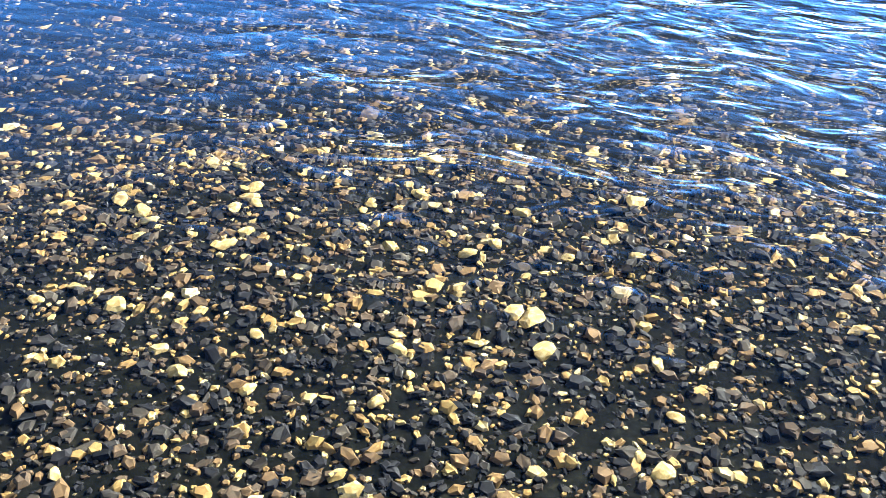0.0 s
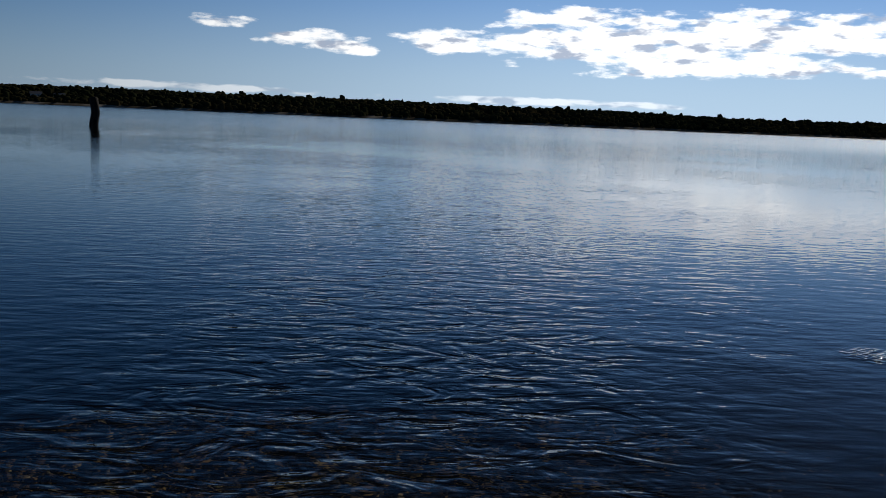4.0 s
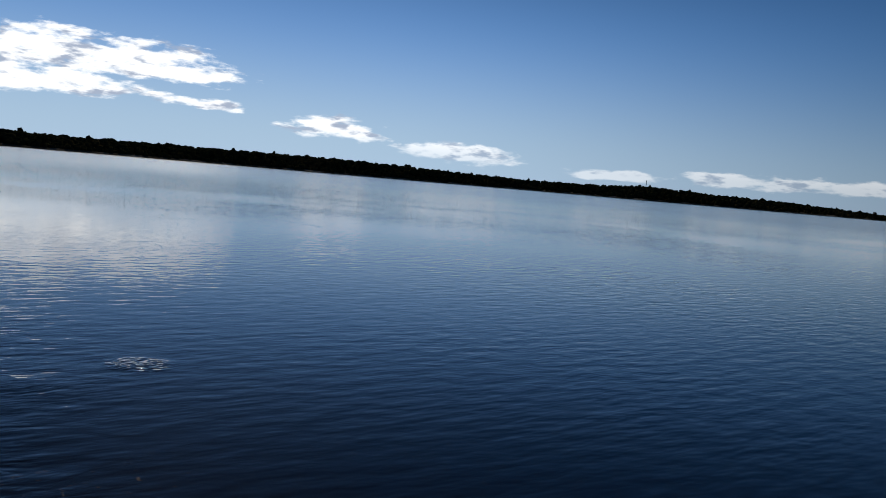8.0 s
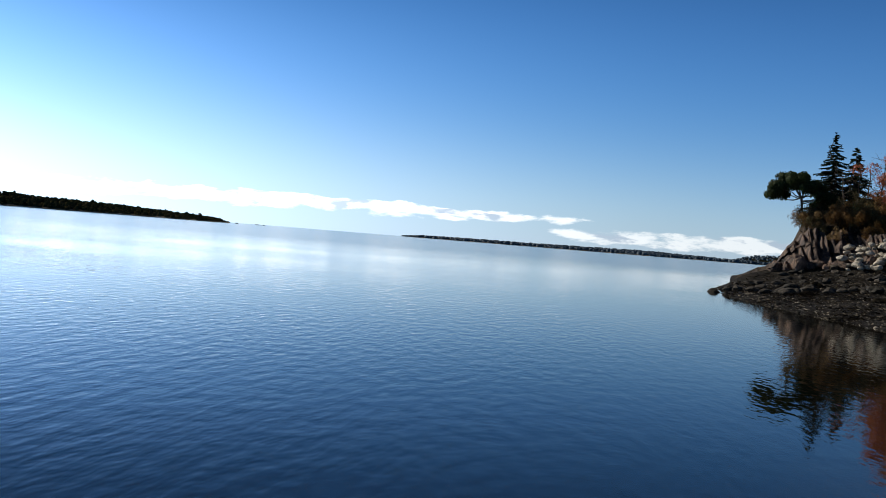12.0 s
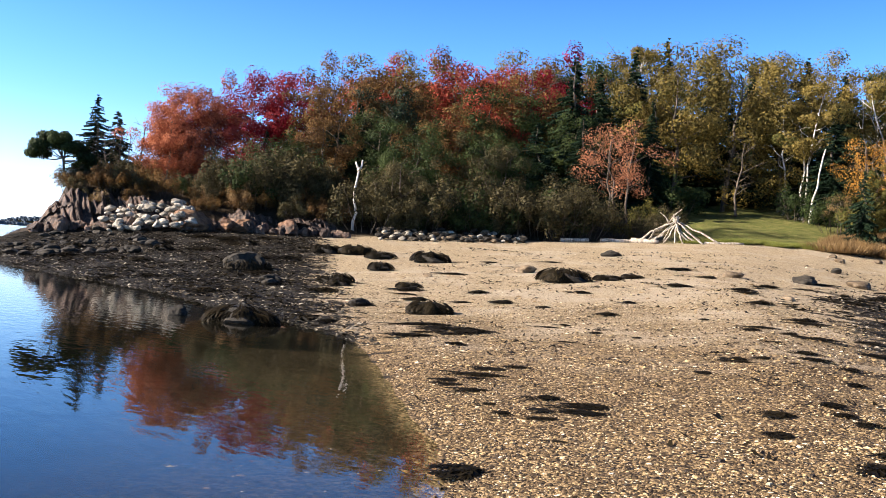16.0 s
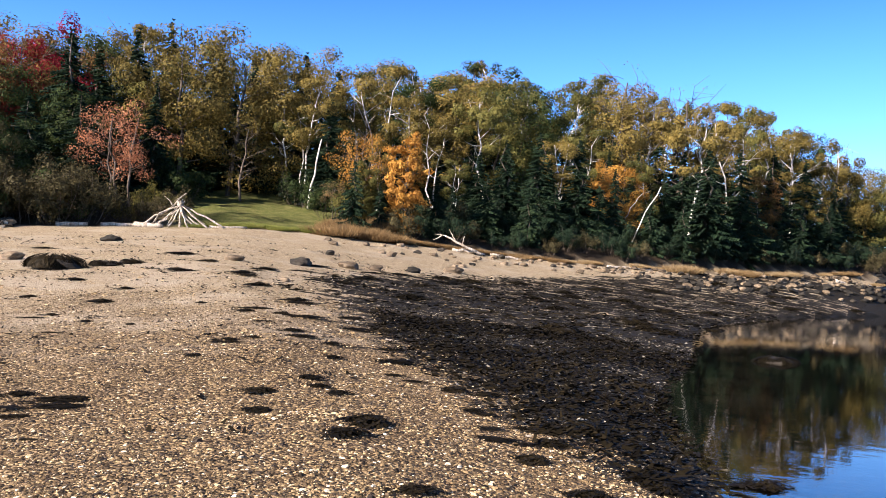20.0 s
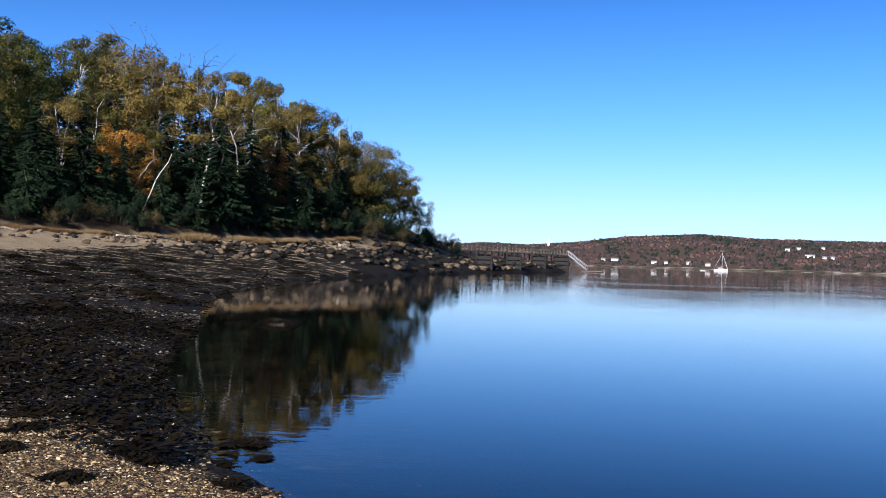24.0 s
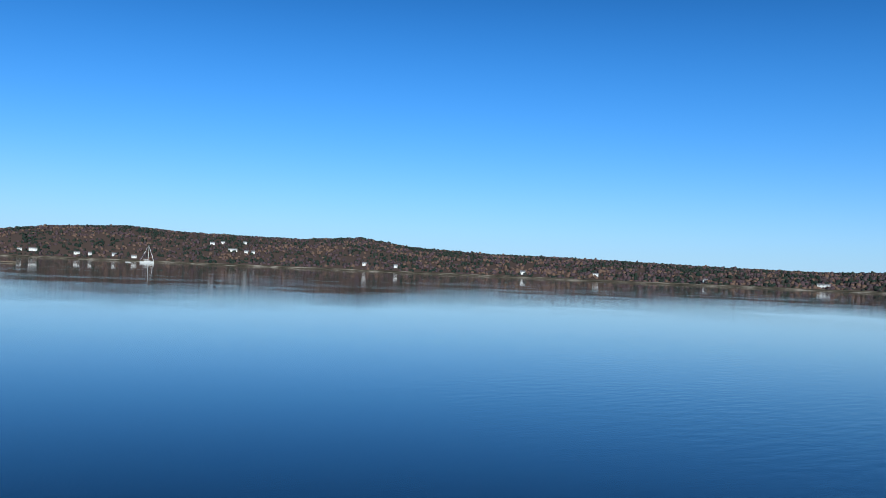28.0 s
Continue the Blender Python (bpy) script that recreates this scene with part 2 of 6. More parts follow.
ROCK_DARK = stone_mat("weed_covered_rock", ((0.3, (0.008, 0.007, 0.005)), (0.52, (0.02, 0.017, 0.011)), (0.7, (0.055, 0.045, 0.032)), (0.85, (0.12, 0.1, 0.075))), 5.0, rough=0.8)
ROCK_TAN = stone_mat("tan_granite", ((0.3, (0.05, 0.036, 0.022)), (0.55, (0.17, 0.125, 0.075)), (0.75, (0.34, 0.26, 0.17))), 4.0)
ROCK_CLIFF = stone_mat("fissured_cliff_rock", ((0.3, (0.012, 0.009, 0.007)), (0.44, (0.075, 0.05, 0.038)), (0.58, (0.2, 0.13, 0.09)), (0.78, (0.38, 0.27, 0.2))), 1.6, stretch=(1.6, 1.6, 0.45), depth=0.25)
ROCK_PALE = stone_mat("pale_riprap", ((0.3, (0.06, 0.052, 0.04)), (0.48, (0.27, 0.245, 0.19)), (0.72, (0.56, 0.51, 0.42))), 3.0)
ROCK_MOLE = stone_mat("black_weedy_stone", ((0.3, (0.004, 0.004, 0.003)), (0.55, (0.011, 0.01, 0.007)), (0.8, (0.04, 0.034, 0.025))), 2.0, rough=0.85)
ROCK_RUSSET = stone_mat("russet_rock", ((0.3, (0.02, 0.012, 0.008)), (0.5, (0.13, 0.065, 0.035)), (0.7, (0.3, 0.17, 0.085))), 1.6)
WEED = leafy("rockweed", (0.004, 0.0033, 0.0016), (0.011, 0.0085, 0.004), (0.03, 0.022, 0.01), 0.05)


def pebbles(name, stops, rough, spec=0.4):
    m, t, b = base_mat(name, rough, spec)
    g = t.nodes.new("ShaderNodeNewGeometry")
    n = noise_at(t, g.outputs["Position"], 60.0, 3.0)
    v = calc(t, "ADD", g.outputs["Random Per Island"], calc(t, "MULTIPLY", calc(t, "SUBTRACT", n.outputs[0], 0.5), 0.25))
    t.links.new(ramp(t, v, stops), b.inputs["Base Color"])
    return m


PEB_DRY = pebbles("dry_pebbles", ((0.0, (0.01, 0.007, 0.004)), (0.28, (0.045, 0.028, 0.013)), (0.55, (0.15, 0.097, 0.044)), (0.8, (0.33, 0.23, 0.108)), (0.92, (0.52, 0.39, 0.2)), (1.0, (0.78, 0.68, 0.5))), 0.75)
PEB_WET = pebbles("wet_pebbles", ((0.0, (0.004, 0.004, 0.0046)), (0.3, (0.013, 0.0125, 0.014)), (0.48, (0.025, 0.021, 0.017)), (0.64, (0.044, 0.03, 0.02)), (0.76, (0.078, 0.047, 0.022)), (0.88, (0.14, 0.085, 0.029)), (0.95, (0.18, 0.125, 0.046)), (1.0, (0.26, 0.2, 0.11))), 0.7, 0.03)


def ground_mat():
    m, t, b = base_mat("beach_and_land", 0.85, 0.3)
    p = place(t)
    z = t.nodes.new("ShaderNodeVertexColor")
    z.layer_name = "zones"
    s = t.nodes.new("ShaderNodeSeparateColor")
    t.links.new(z.outputs[0], s.inputs[0])
    fine = noise_at(t, p, 14.0, 5.0, 0.7)
    vor = t.nodes.new("ShaderNodeTexVoronoi")
    vor.inputs["Scale"].default_value = 26.0
    t.links.new(p, vor.inputs["Vector"])
    grit = t.nodes.new("ShaderNodeSeparateColor")
    t.links.new(vor.outputs["Color"], grit.inputs[0])
    broad = noise_at(t, p, 0.35, 4.0)
    sand = ramp(t, calc(t, "ADD", calc(t, "MULTIPLY", grit.outputs[0], 0.6), calc(t, "MULTIPLY", fine.outputs[0], 0.5)),
                ((0.1, (0.08, 0.06, 0.035)), (0.45, (0.31, 0.235, 0.14)), (0.8, (0.54, 0.44, 0.29)), (1.0, (0.76, 0.67, 0.52))))
    sand = mix_col(t, smooth(t, broad.outputs[0], 0.45, 0.65), sand, mix_col(t, grit.outputs[0], (0.36, 0.29, 0.2), (0.5, 0.42, 0.3)))
    # darker brown grit between the stones of the spit, dry sand farther up
    sep = t.nodes.new("ShaderNodeSeparateXYZ")
    t.links.new(p, sep.inputs[0])
    up_beach = smooth(t, calc(t, "ADD", sep.outputs[1], calc(t, "MULTIPLY", calc(t, "SUBTRACT", broad.outputs[0], 0.5), 24.0)), 10.0, 28.0)
    grit_col = ramp(t, grit.outputs[0], ((0.0, (0.04, 0.026, 0.013)), (0.6, (0.17, 0.115, 0.058)), (1.0, (0.38, 0.27, 0.14))))
    sand = mix_col(t, up_beach, grit_col, sand)
    mp = t.nodes.new("ShaderNodeMapping")
    mp.inputs["Scale"].default_value, mp.inputs["Rotation"].default_value = (0.5, 1.0, 1.0), (0, 0, radians(-12))
    t.links.new(p, mp.inputs[0])
    weedn = noise_at(t, mp.outputs[0], 1.1, 8.0, 0.72)
    weed = ramp(t, calc(t, "ADD", calc(t, "MULTIPLY", fine.outputs[0], 0.6), calc(t, "MULTIPLY", grit.outputs[1], 0.4)),
                ((0.25, (0.005, 0.004, 0.003)), (0.62, (0.013, 0.011, 0.007)), (0.86, (0.07, 0.058, 0.04)), (1.0, (0.4, 0.35, 0.28))))
    mud = mix_col(t, smooth(t, weedn.outputs[0], 0.5, 0.62), weed, (0.02, 0.016, 0.01))
    cut = calc(t, "ADD", s.outputs[0], calc(t, "MULTIPLY", calc(t, "SUBTRACT", weedn.outputs[0], 0.5), 3.0))
    c = mix_col(t, smooth(t, cut, 0.42, 0.58), sand, mud)
    gr = ramp(t, calc(t, "ADD", calc(t, "MULTIPLY", fine.outputs[0], 0.5), calc(t, "MULTIPLY", noise_at(t, p, 0.9, 5.0, 0.7).outputs[0], 0.5)), ((0.34, (0.045, 0.055, 0.014)), (0.5, (0.13, 0.145, 0.035)), (0.6, (0.24, 0.215, 0.08)), (0.7, (0.33, 0.27, 0.13))))
    c = mix_col(t, s.outputs[1], c, gr)
    duff = ramp(t, fine.outputs[0], ((0.3, (0.02, 0.015, 0.01)), (0.7, (0.08, 0.055, 0.03))))
    c = mix_col(t, s.outputs[2], c, duff)
    # near-black bed colour stands in for light lost in the water
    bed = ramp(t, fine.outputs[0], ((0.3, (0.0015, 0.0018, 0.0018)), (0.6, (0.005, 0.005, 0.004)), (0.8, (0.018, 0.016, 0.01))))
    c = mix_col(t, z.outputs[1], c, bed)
    # stone under water has no sheen of its own
    t.links.new(calc(t, "MULTIPLY", calc(t, "SUBTRACT", 1.0, z.outputs[1]), 0.2), b.inputs["Specular IOR Level"])
    t.links.new(c, b.inputs["Base Color"])
    h = calc(t, "ADD", calc(t, "MULTIPLY", vor.outputs["Distance"], -0.8), fine.outputs[0])
    relief = bump(t, b, h, 0.06)
    t.links.new(calc(t, "SUBTRACT", 1.0, calc(t, "MULTIPLY", z.outputs[1], 0.9)), relief.inputs["Strength"])
    return m


def water_mat():
    m, t, b = base_mat("sea_water", 0.02, 0.5)
    b.inputs["Base Color"].default_value = (0.55, 0.62, 0.58, 1)
    b.inputs["Transmission Weight"].default_value = 1.0
    b.inputs["IOR"].default_value = 1.23
    p = place(t)
    sep = t.nodes.new("ShaderNodeSeparateXYZ")
    t.links.new(p, sep.inputs[0])

    def along(kx, ky, ox=0.0, oy=0.0):
        return calc(t, "ADD", calc(t, "MULTIPLY", calc(t, "SUBTRACT", sep.outputs[0], ox), kx), calc(t, "MULTIPLY", calc(t, "SUBTRACT", sep.outputs[1], oy), ky))

    # wavelets with crests along one line
    crest = t.nodes.new("ShaderNodeCombineXYZ")
    t.links.new(along(-0.76 * 0.42, 0.65 * 0.42), crest.inputs[0])
    t.links.new(along(0.65, 0.76), crest.inputs[1])
    n1 = noise_at(t, crest.outputs[0], 5.2, 2.0, 0.5)
    n2 = noise_at(t, crest.outputs[0], 9.5, 2.0, 0.5)
    cross = t.nodes.new("ShaderNodeCombineXYZ")
    t.links.new(along(-0.76 * 0.7, 0.65 * 0.7), cross.inputs[0])
    t.links.new(along(0.65, 0.76), cross.inputs[1])
    n3 = noise_at(t, cross.outputs[0], 2.9, 3.0, 0.5)
    n3.inputs["Distortion"].default_value = 0.7
    ridge = calc(t, "SUBTRACT", calc(t, "MULTIPLY", n3.outputs[0], 2.0), 1.0)
    sharp = calc(t, "SUBTRACT", 1.0, calc(t, "SQRT", calc(t, "ADD", calc(t, "MULTIPLY", ridge, ridge), 0.012)))
    calm = noise_at(t, p, 0.06, 2.0)
    # the tide runs rougher in a tongue over the bar off the spit
    u = along(-0.731, -0.682, -0.8, -1.5)
    v = calc(t, "ABSOLUTE", along(0.682, -0.731, -1.65, -2.4))
    ragged = noise_at(t, p, 0.35, 4.0, 0.6)
    v = calc(t, "ADD", v, calc(t, "MULTIPLY", calc(t, "SUBTRACT", ragged.outputs[0], 0.5), calc(t, "ADD", 2.5, calc(t, "MULTIPLY", u, 0.35))))
    rip = calc(t, "SUBTRACT", 1.0, smooth(t, calc(t, "DIVIDE", v, calc(t, "ADD", 1.2, calc(t, "MULTIPLY", calc(t, "MAXIMUM", u, 0.0), 0.1))), 0.2, 2.0))
    rip = calc(t, "MULTIPLY", rip, calc(t, "MULTIPLY", smooth(t, u, -0.6, 2.2), calc(t, "SUBTRACT", 1.0, calc(t, "ADD", calc(t, "MULTIPLY", smooth(t, u, 2.0, 10.0), 0.65), calc(t, "MULTIPLY", smooth(t, u, 12.0, 50.0), 0.35)))))
    amp = calc(t, "ADD", 0.05, calc(t, "MULTIPLY", smooth(t, calm.outputs[0], 0.35, 0.65), 0.1))
    # the cove in the lee of the spit lies stiller
    amp = calc(t, "MULTIPLY", amp, calc(t, "SUBTRACT", 1.0, calc(t, "MULTIPLY", smooth(t, along(0.8, 0.6), -6.0, 12.0), calc(t, "SUBTRACT", 0.74, calc(t, "MULTIPLY", smooth(t, along(0.8, -0.6), 4.0, 12.0), 0.25)))))
    amp = calc(t, "MULTIPLY", amp, calc(t, "ADD", 1.0, calc(t, "MULTIPLY", smooth(t, along(-0.97, -0.25), 0.0, 14.0), 0.7)))
    h = calc(t, "MULTIPLY", calc(t, "ADD", n1.outputs[0], calc(t, "MULTIPLY", n2.outputs[0], 0.2)), amp)
    h = calc(t, "ADD", h, calc(t, "MULTIPLY", calc(t, "ADD", calc(t, "MULTIPLY", sharp, 0.6), calc(t, "MULTIPLY", n2.outputs[0], 0.12)), rip))
    # a gust that ruffles one small patch
    gx, gy = calc(t, "SUBTRACT", sep.outputs[0], -7.78), calc(t, "SUBTRACT", sep.outputs[1], -3.15)
    gust = calc(t, "SUBTRACT", 1.0, smooth(t, calc(t, "ADD", calc(t, "MULTIPLY", gx, gx), calc(t, "MULTIPLY", gy, gy)), 0.0, 0.12))
    ruffle = noise_at(t, p, 20.0, 0.0)
    h = calc(t, "ADD", h, calc(t, "MULTIPLY", calc(t, "MULTIPLY", ruffle.outputs[0], gust), 0.17))
    bump(t, b, h, 0.05)
    # out in the open bay countless wavelets blur the reflections
    far = calc(t, "SQRT", calc(t, "ADD", calc(t, "MULTIPLY", sep.outputs[0], sep.outputs[0]), calc(t, "MULTIPLY", sep.outputs[1], sep.outputs[1])))
    open_bay = calc(t, "MULTIPLY", smooth(t, far, 14.0, 160.0), smooth(t, along(-0.97, -0.25), 5.0, 60.0))
    t.links.new(calc(t, "ADD", 0.02, calc(t, "MULTIPLY", open_bay, 0.11)), b.inputs["Roughness"])
    return m


GROUND, WATER = ground_mat(), water_mat()

# ---------------------------------------------------------------- shape of the land
# the waterline at this tide, round the spit and both coves
SHORE = np.array((
    (-1.6, 7.1), (-2.0, 8.7), (-2.5, 9.6), (-3.3, 11.6), (-4.4, 14.2), (-5.8, 17.3), (-8.3, 20.0), (-11.4, 22.4), (-16.0, 27.0),
    (-23.5, 32.0), (-30.5, 37.3), (-42.0, 50.5), (-49.0, 60.0), (-62.0, 76.0), (-78.0, 96.0), (-120.0, 170.0), (-150.0, 300.0),
    (60.0, 300.0), (150.0, 200.0), (165.0, 150.0), (173.0, 132.0), (165.0, 124.0), (114.0, 100.0), (76.0, 80.0), (40.0, 54.0), (24.6, 38.6),
    (17.6, 29.1), (11.9, 19.9), (8.6, 15.2), (6.5, 11.8), (5.5, 9.6), (5.0, 8.1), (4.6, 7.2), (4.3, 5.5), (3.4, 2.0), (2.2, -0.2), (1.0, -0.75), (-0.2, -0.5), (-0.9, 1.0), (-1.3, 4.0)))
RIGHT_SHORE = SHORE[21:35]
# foot of the woods: azimuth, distance, height
EDGE = np.array(((-40, 62, 0.9), (-38.8, 62, 1.3), (-36.5, 62, 1.85), (-29, 60, 2.35), (-19.6, 60, 2.45), (-9, 64, 3.0), (0, 66, 3.7), (3.6, 68, 4.1), (8, 70, 4.1),
                 (13, 72, 3.8), (20, 76, 3.2), (27, 82, 3.0), (33, 92, 3.1), (41, 112, 3.8), (44.3, 140, 3.4), (47, 165, 2.2), (53, 208, 1.2)))


def seg_dist(x, y, pts, closed):
    best = np.full(x.shape, 1e9)
    n = len(pts)
    for i in range(n if closed else n - 1):
        (ax, ay), (bx, by) = pts[i], pts[(i + 1) % n]
        ux, uy = bx - ax, by - ay
        k = np.clip(((x - ax) * ux + (y - ay) * uy) / (ux * ux + uy * uy), 0, 1)
        best = np.minimum(best, np.hypot(x - ax - k * ux, y - ay - k * uy))
    return best


def inside(x, y, pts):
    hit = np.zeros(x.shape, bool)
    n = len(pts)
    for i in range(n):
        (ax, ay), (bx, by) = pts[i], pts[(i + 1) % n]
        if ay != by:
            hit ^= ((ay > y) != (by > y)) & (x < (bx - ax) * (y - ay) / (by - ay) + ax)
    return hit


def step(v, lo, hi):
    k = np.clip((v - lo) / (hi - lo), 0, 1)
    return k * k * (3 - 2 * k)


def ripple(x, y):
    """Gentle unevenness at a few scales."""
    return (0.5 * np.sin(x * 0.9 + 1.3 * np.sin(y * 0.37)) * np.cos(y * 0.7 + x * 0.23) + 0.3 * np.sin(x * 2.3 + y * 1.1) * np.sin(y * 1.9 - x * 0.7) + 0.2 * np.sin(x * 5.1 - y * 2.7) * np.sin(y * 4.3 + x))


EDGE_XY = np.stack([EDGE[:, 1] * np.sin(np.radians(EDGE[:, 0])), EDGE[:, 1] * np.cos(np.radians(EDGE[:, 0]))], 1)


def land(x, y):
    """Ground height, weed, grass and woodland cover at x, y."""
    x, y = np.asarray(x, float), np.asarray(y, float)
    az, d = np.degrees(np.arctan2(x, y)), np.hypot(x, y)
    sd = seg_dist(x, y, SHORE, True)
    wet = ~inside(x, y, SHORE)
    de, ze = np.interp(az, EDGE[:, 0], EDGE[:, 1]), np.interp(az, EDGE[:, 0], EDGE[:, 2])
    be = seg_dist(x, y, EDGE_XY, False)
    beyond = (d > de) & ~wet
    r = ripple(x, y)
    z = ze * sd / (sd + be + 0.5) + 0.10 * np.clip(sd, 0, 1) + r * 0.05 * np.clip(sd / 3, 0.1, 1)
    dd = np.clip(d - de, 0, None)
    slope = np.interp(az, (-40, -30, -10, 0, 8, 20, 30, 40, 46, 53), (0.05, 0.12, 0.17, 0.17, 0.17, 0.17, 0.16, 0.10, 0.03, 0.0))
    up = slope * np.minimum(dd, 62) + r * 0.3 * np.clip(dd / 10, 0, 1)
    up += np.interp(az, (-42, -38, -34, -30, -28, -21, -18), (2.0, 2.4, 2.1, 1.6, 1.2, 1.0, 0.0)) * step(dd, 1.3, 3.6)
    up *= step(az, -36.7, -34.9)
    up += np.interp(az, (10, 18, 36, 44), (0, 0.7, 0.8, 0.3)) * step(dd, 0, 2.5)
    # the bank falls off where land meets the open water
    z = np.where(beyond, (ze + up) * step(sd, 0, 4), z)
    steep = step(az, 15, 40) * (1 - step(az, 95, 150))
    fall = steep * 0.30 + (1 - steep) * (np.interp(d, (0, 3.5, 6.5, 12, 40), (0.07, 0.08, 0.18, 0.22, 0.2)))
    z = np.where(wet, -np.minimum(fall * sd + 0.02, 6.0) + r * 0.04 * np.clip(sd, 0, 1), z)
    # rockweed lies low on both sides of the spit
    rs = seg_dist(x, y, RIGHT_SHORE, False)
    wr = np.interp(y, (6, 9, 13, 20, 35, 55, 90), (0.3, 1.4, 2.6, 6.5, 13.0, 14.0, 11.0))
    weed = step(wr - rs, -2.6 * np.clip(y / 20, 0.25, 1.3), 2.2 * np.clip(y / 20, 0.25, 1.3)) * (x > 0)
    left = (-5.4 - 0.40 * (y - 17.0)) - x
    weed = np.maximum(weed, step(left, -2.0, 3.0) * (y > 8))
    weed = np.where((y > 13) & (x > 0), np.minimum(weed, np.interp(y, (13, 30, 60), (1.0, 0.78, 0.66))), weed)
    weed = np.where((az > 38) & (d > 92) & (y < 200), 2.5 * step(2.9 - z, 0, 0.9), weed)
    # full weed mask over drowned ground darkens it for light lost in water
    # the bed of the near cove is bare brown sand
    weed = np.where(wet, np.where(x < 0, 3.0 - 3.0 * step(y, 1, 6) * (1 - step(y, 13, 21)), 3.0 - 2.6 * step(y, 4, 7) * (1 - step(y, 30, 60)) * step(-z, 0.03, 0.2)), weed)
    weed = np.where(beyond, 0, weed)
    lawn = step(az, -1.5, 1.0) * (1 - step(az, 9.0, 12.0)) * step(d - de, -1.5, 0.5) * (1 - step(d - de, 26, 30))
    wood = np.where(beyond, 1.0, 0.0) * (1 - lawn)
    return z, weed, lawn, wood


def height(x, y):
    return float(land(np.array([x]), np.array([y]))[0][0])


def polar(az, d):
    return d * math.sin(radians(az)), d * math.cos(radians(az))


def make_mesh(name, verts, faces, mat, smooth_faces=False):
    me = bpy.data.meshes.new(name)
    me.from_pydata(np.asarray(verts).tolist(), [], [list(map(int, f)) for f in faces] if isinstance(faces, list) else faces.tolist())
    if mat:
        me.materials.append(mat)
    if smooth_faces:
        me.polygons.foreach_set("use_smooth", np.ones(len(me.polygons), bool))
    me.update()
    return me


def polar_sheet(radii, n):
    """A round sheet as vertices on rings, and its quads."""
    az = np.linspace(0, 2 * np.pi, n, endpoint=False)
    rr, aa = np.meshgrid(radii, az, indexing="ij")
    x, y = (rr * np.sin(aa)).ravel(), (rr * np.cos(aa)).ravel()
    i, j = np.meshgrid(np.arange(len(radii) - 1), np.arange(n), indexing="ij")
    a, b = i * n + j, i * n + (j + 1) % n
    faces = np.stack([b, b + n, a + n, a], -1).reshape(-1, 4)
    return x, y, faces


radii = np.concatenate([[0.02], np.geomspace(0.4, 60, 120), np.linspace(60.6, 150, 80), np.geomspace(153, 4800, 40)])
gx, gy, gf = polar_sheet(radii, 420)
gz, g_weed, g_lawn, g_wood = land(gx, gy)
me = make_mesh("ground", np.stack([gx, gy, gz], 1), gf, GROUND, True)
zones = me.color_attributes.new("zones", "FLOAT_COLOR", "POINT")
# alpha: how far drowned ground is painted dark, by depth
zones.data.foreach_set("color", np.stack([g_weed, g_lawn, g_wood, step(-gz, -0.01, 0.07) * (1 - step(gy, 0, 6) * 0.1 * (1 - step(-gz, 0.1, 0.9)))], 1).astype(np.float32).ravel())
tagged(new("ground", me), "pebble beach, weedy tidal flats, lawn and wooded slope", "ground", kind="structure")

wx, wy, wf = polar_sheet(np.concatenate([[0.02], np.geomspace(0.5, 4900, 60)]), 180)
sea = tagged(new("water", make_mesh("water", np.stack([wx, wy, 0 * wx], 1), wf, WATER, True)), "calm blue sea water with small ripples", "water", kind="structure")
sea.visible_shadow = False


def part(name, me_or_bm, mat, parent, label=""):
    me = me_or_bm
    if isinstance(me, bmesh.types.BMesh):
        me = bpy.data.meshes.new(name)
        me_or_bm.to_mesh(me)
        me_or_bm.free()
        if mat:
            me.materials.append(mat)
    ob = new(name, me)
    ob.parent = parent
    if label:
        tagged(ob, label)
    return ob


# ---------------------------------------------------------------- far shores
# dark leaf colours carry the shade of the backlit ridge
FOREST_FAR = leafy("shaded_far_forest", (0.012, 0.016, 0.009), (0.03, 0.034, 0.016), (0.075, 0.055, 0.025), 0.1, 0.02, 0.25, 0.0)
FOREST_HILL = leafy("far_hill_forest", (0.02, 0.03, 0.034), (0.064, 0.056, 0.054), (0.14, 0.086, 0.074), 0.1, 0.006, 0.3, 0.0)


def hill_colours():
    """Stands of conifers among bare and russet hardwoods, with distance haze in the mauve tones."""
    t = FOREST_HILL.node_tree
    g = t.nodes.new("ShaderNodeNewGeometry")
    stand = noise_at(t, g.outputs["Position"], 0.011, 5.0, 0.65)
    v = calc(t, "ADD", calc(t, "MULTIPLY", stand.outputs[0], 1.35), calc(t, "MULTIPLY", g.outputs["Random Per Island"], 0.34))
    # mauve steps mix bare hardwood colour with painted distance haze
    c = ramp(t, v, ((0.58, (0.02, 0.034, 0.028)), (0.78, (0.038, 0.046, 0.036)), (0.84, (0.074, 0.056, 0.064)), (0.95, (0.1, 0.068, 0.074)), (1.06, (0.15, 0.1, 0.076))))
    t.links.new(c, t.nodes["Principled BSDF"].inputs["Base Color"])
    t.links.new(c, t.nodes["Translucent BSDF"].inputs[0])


hill_colours()
# distance haze is put into this blue-grey forest colour
FOREST_HAZE = leafy("hazed_far_forest", (0.05, 0.075, 0.10), (0.06, 0.09, 0.12), (0.08, 0.11, 0.14), 0.1)


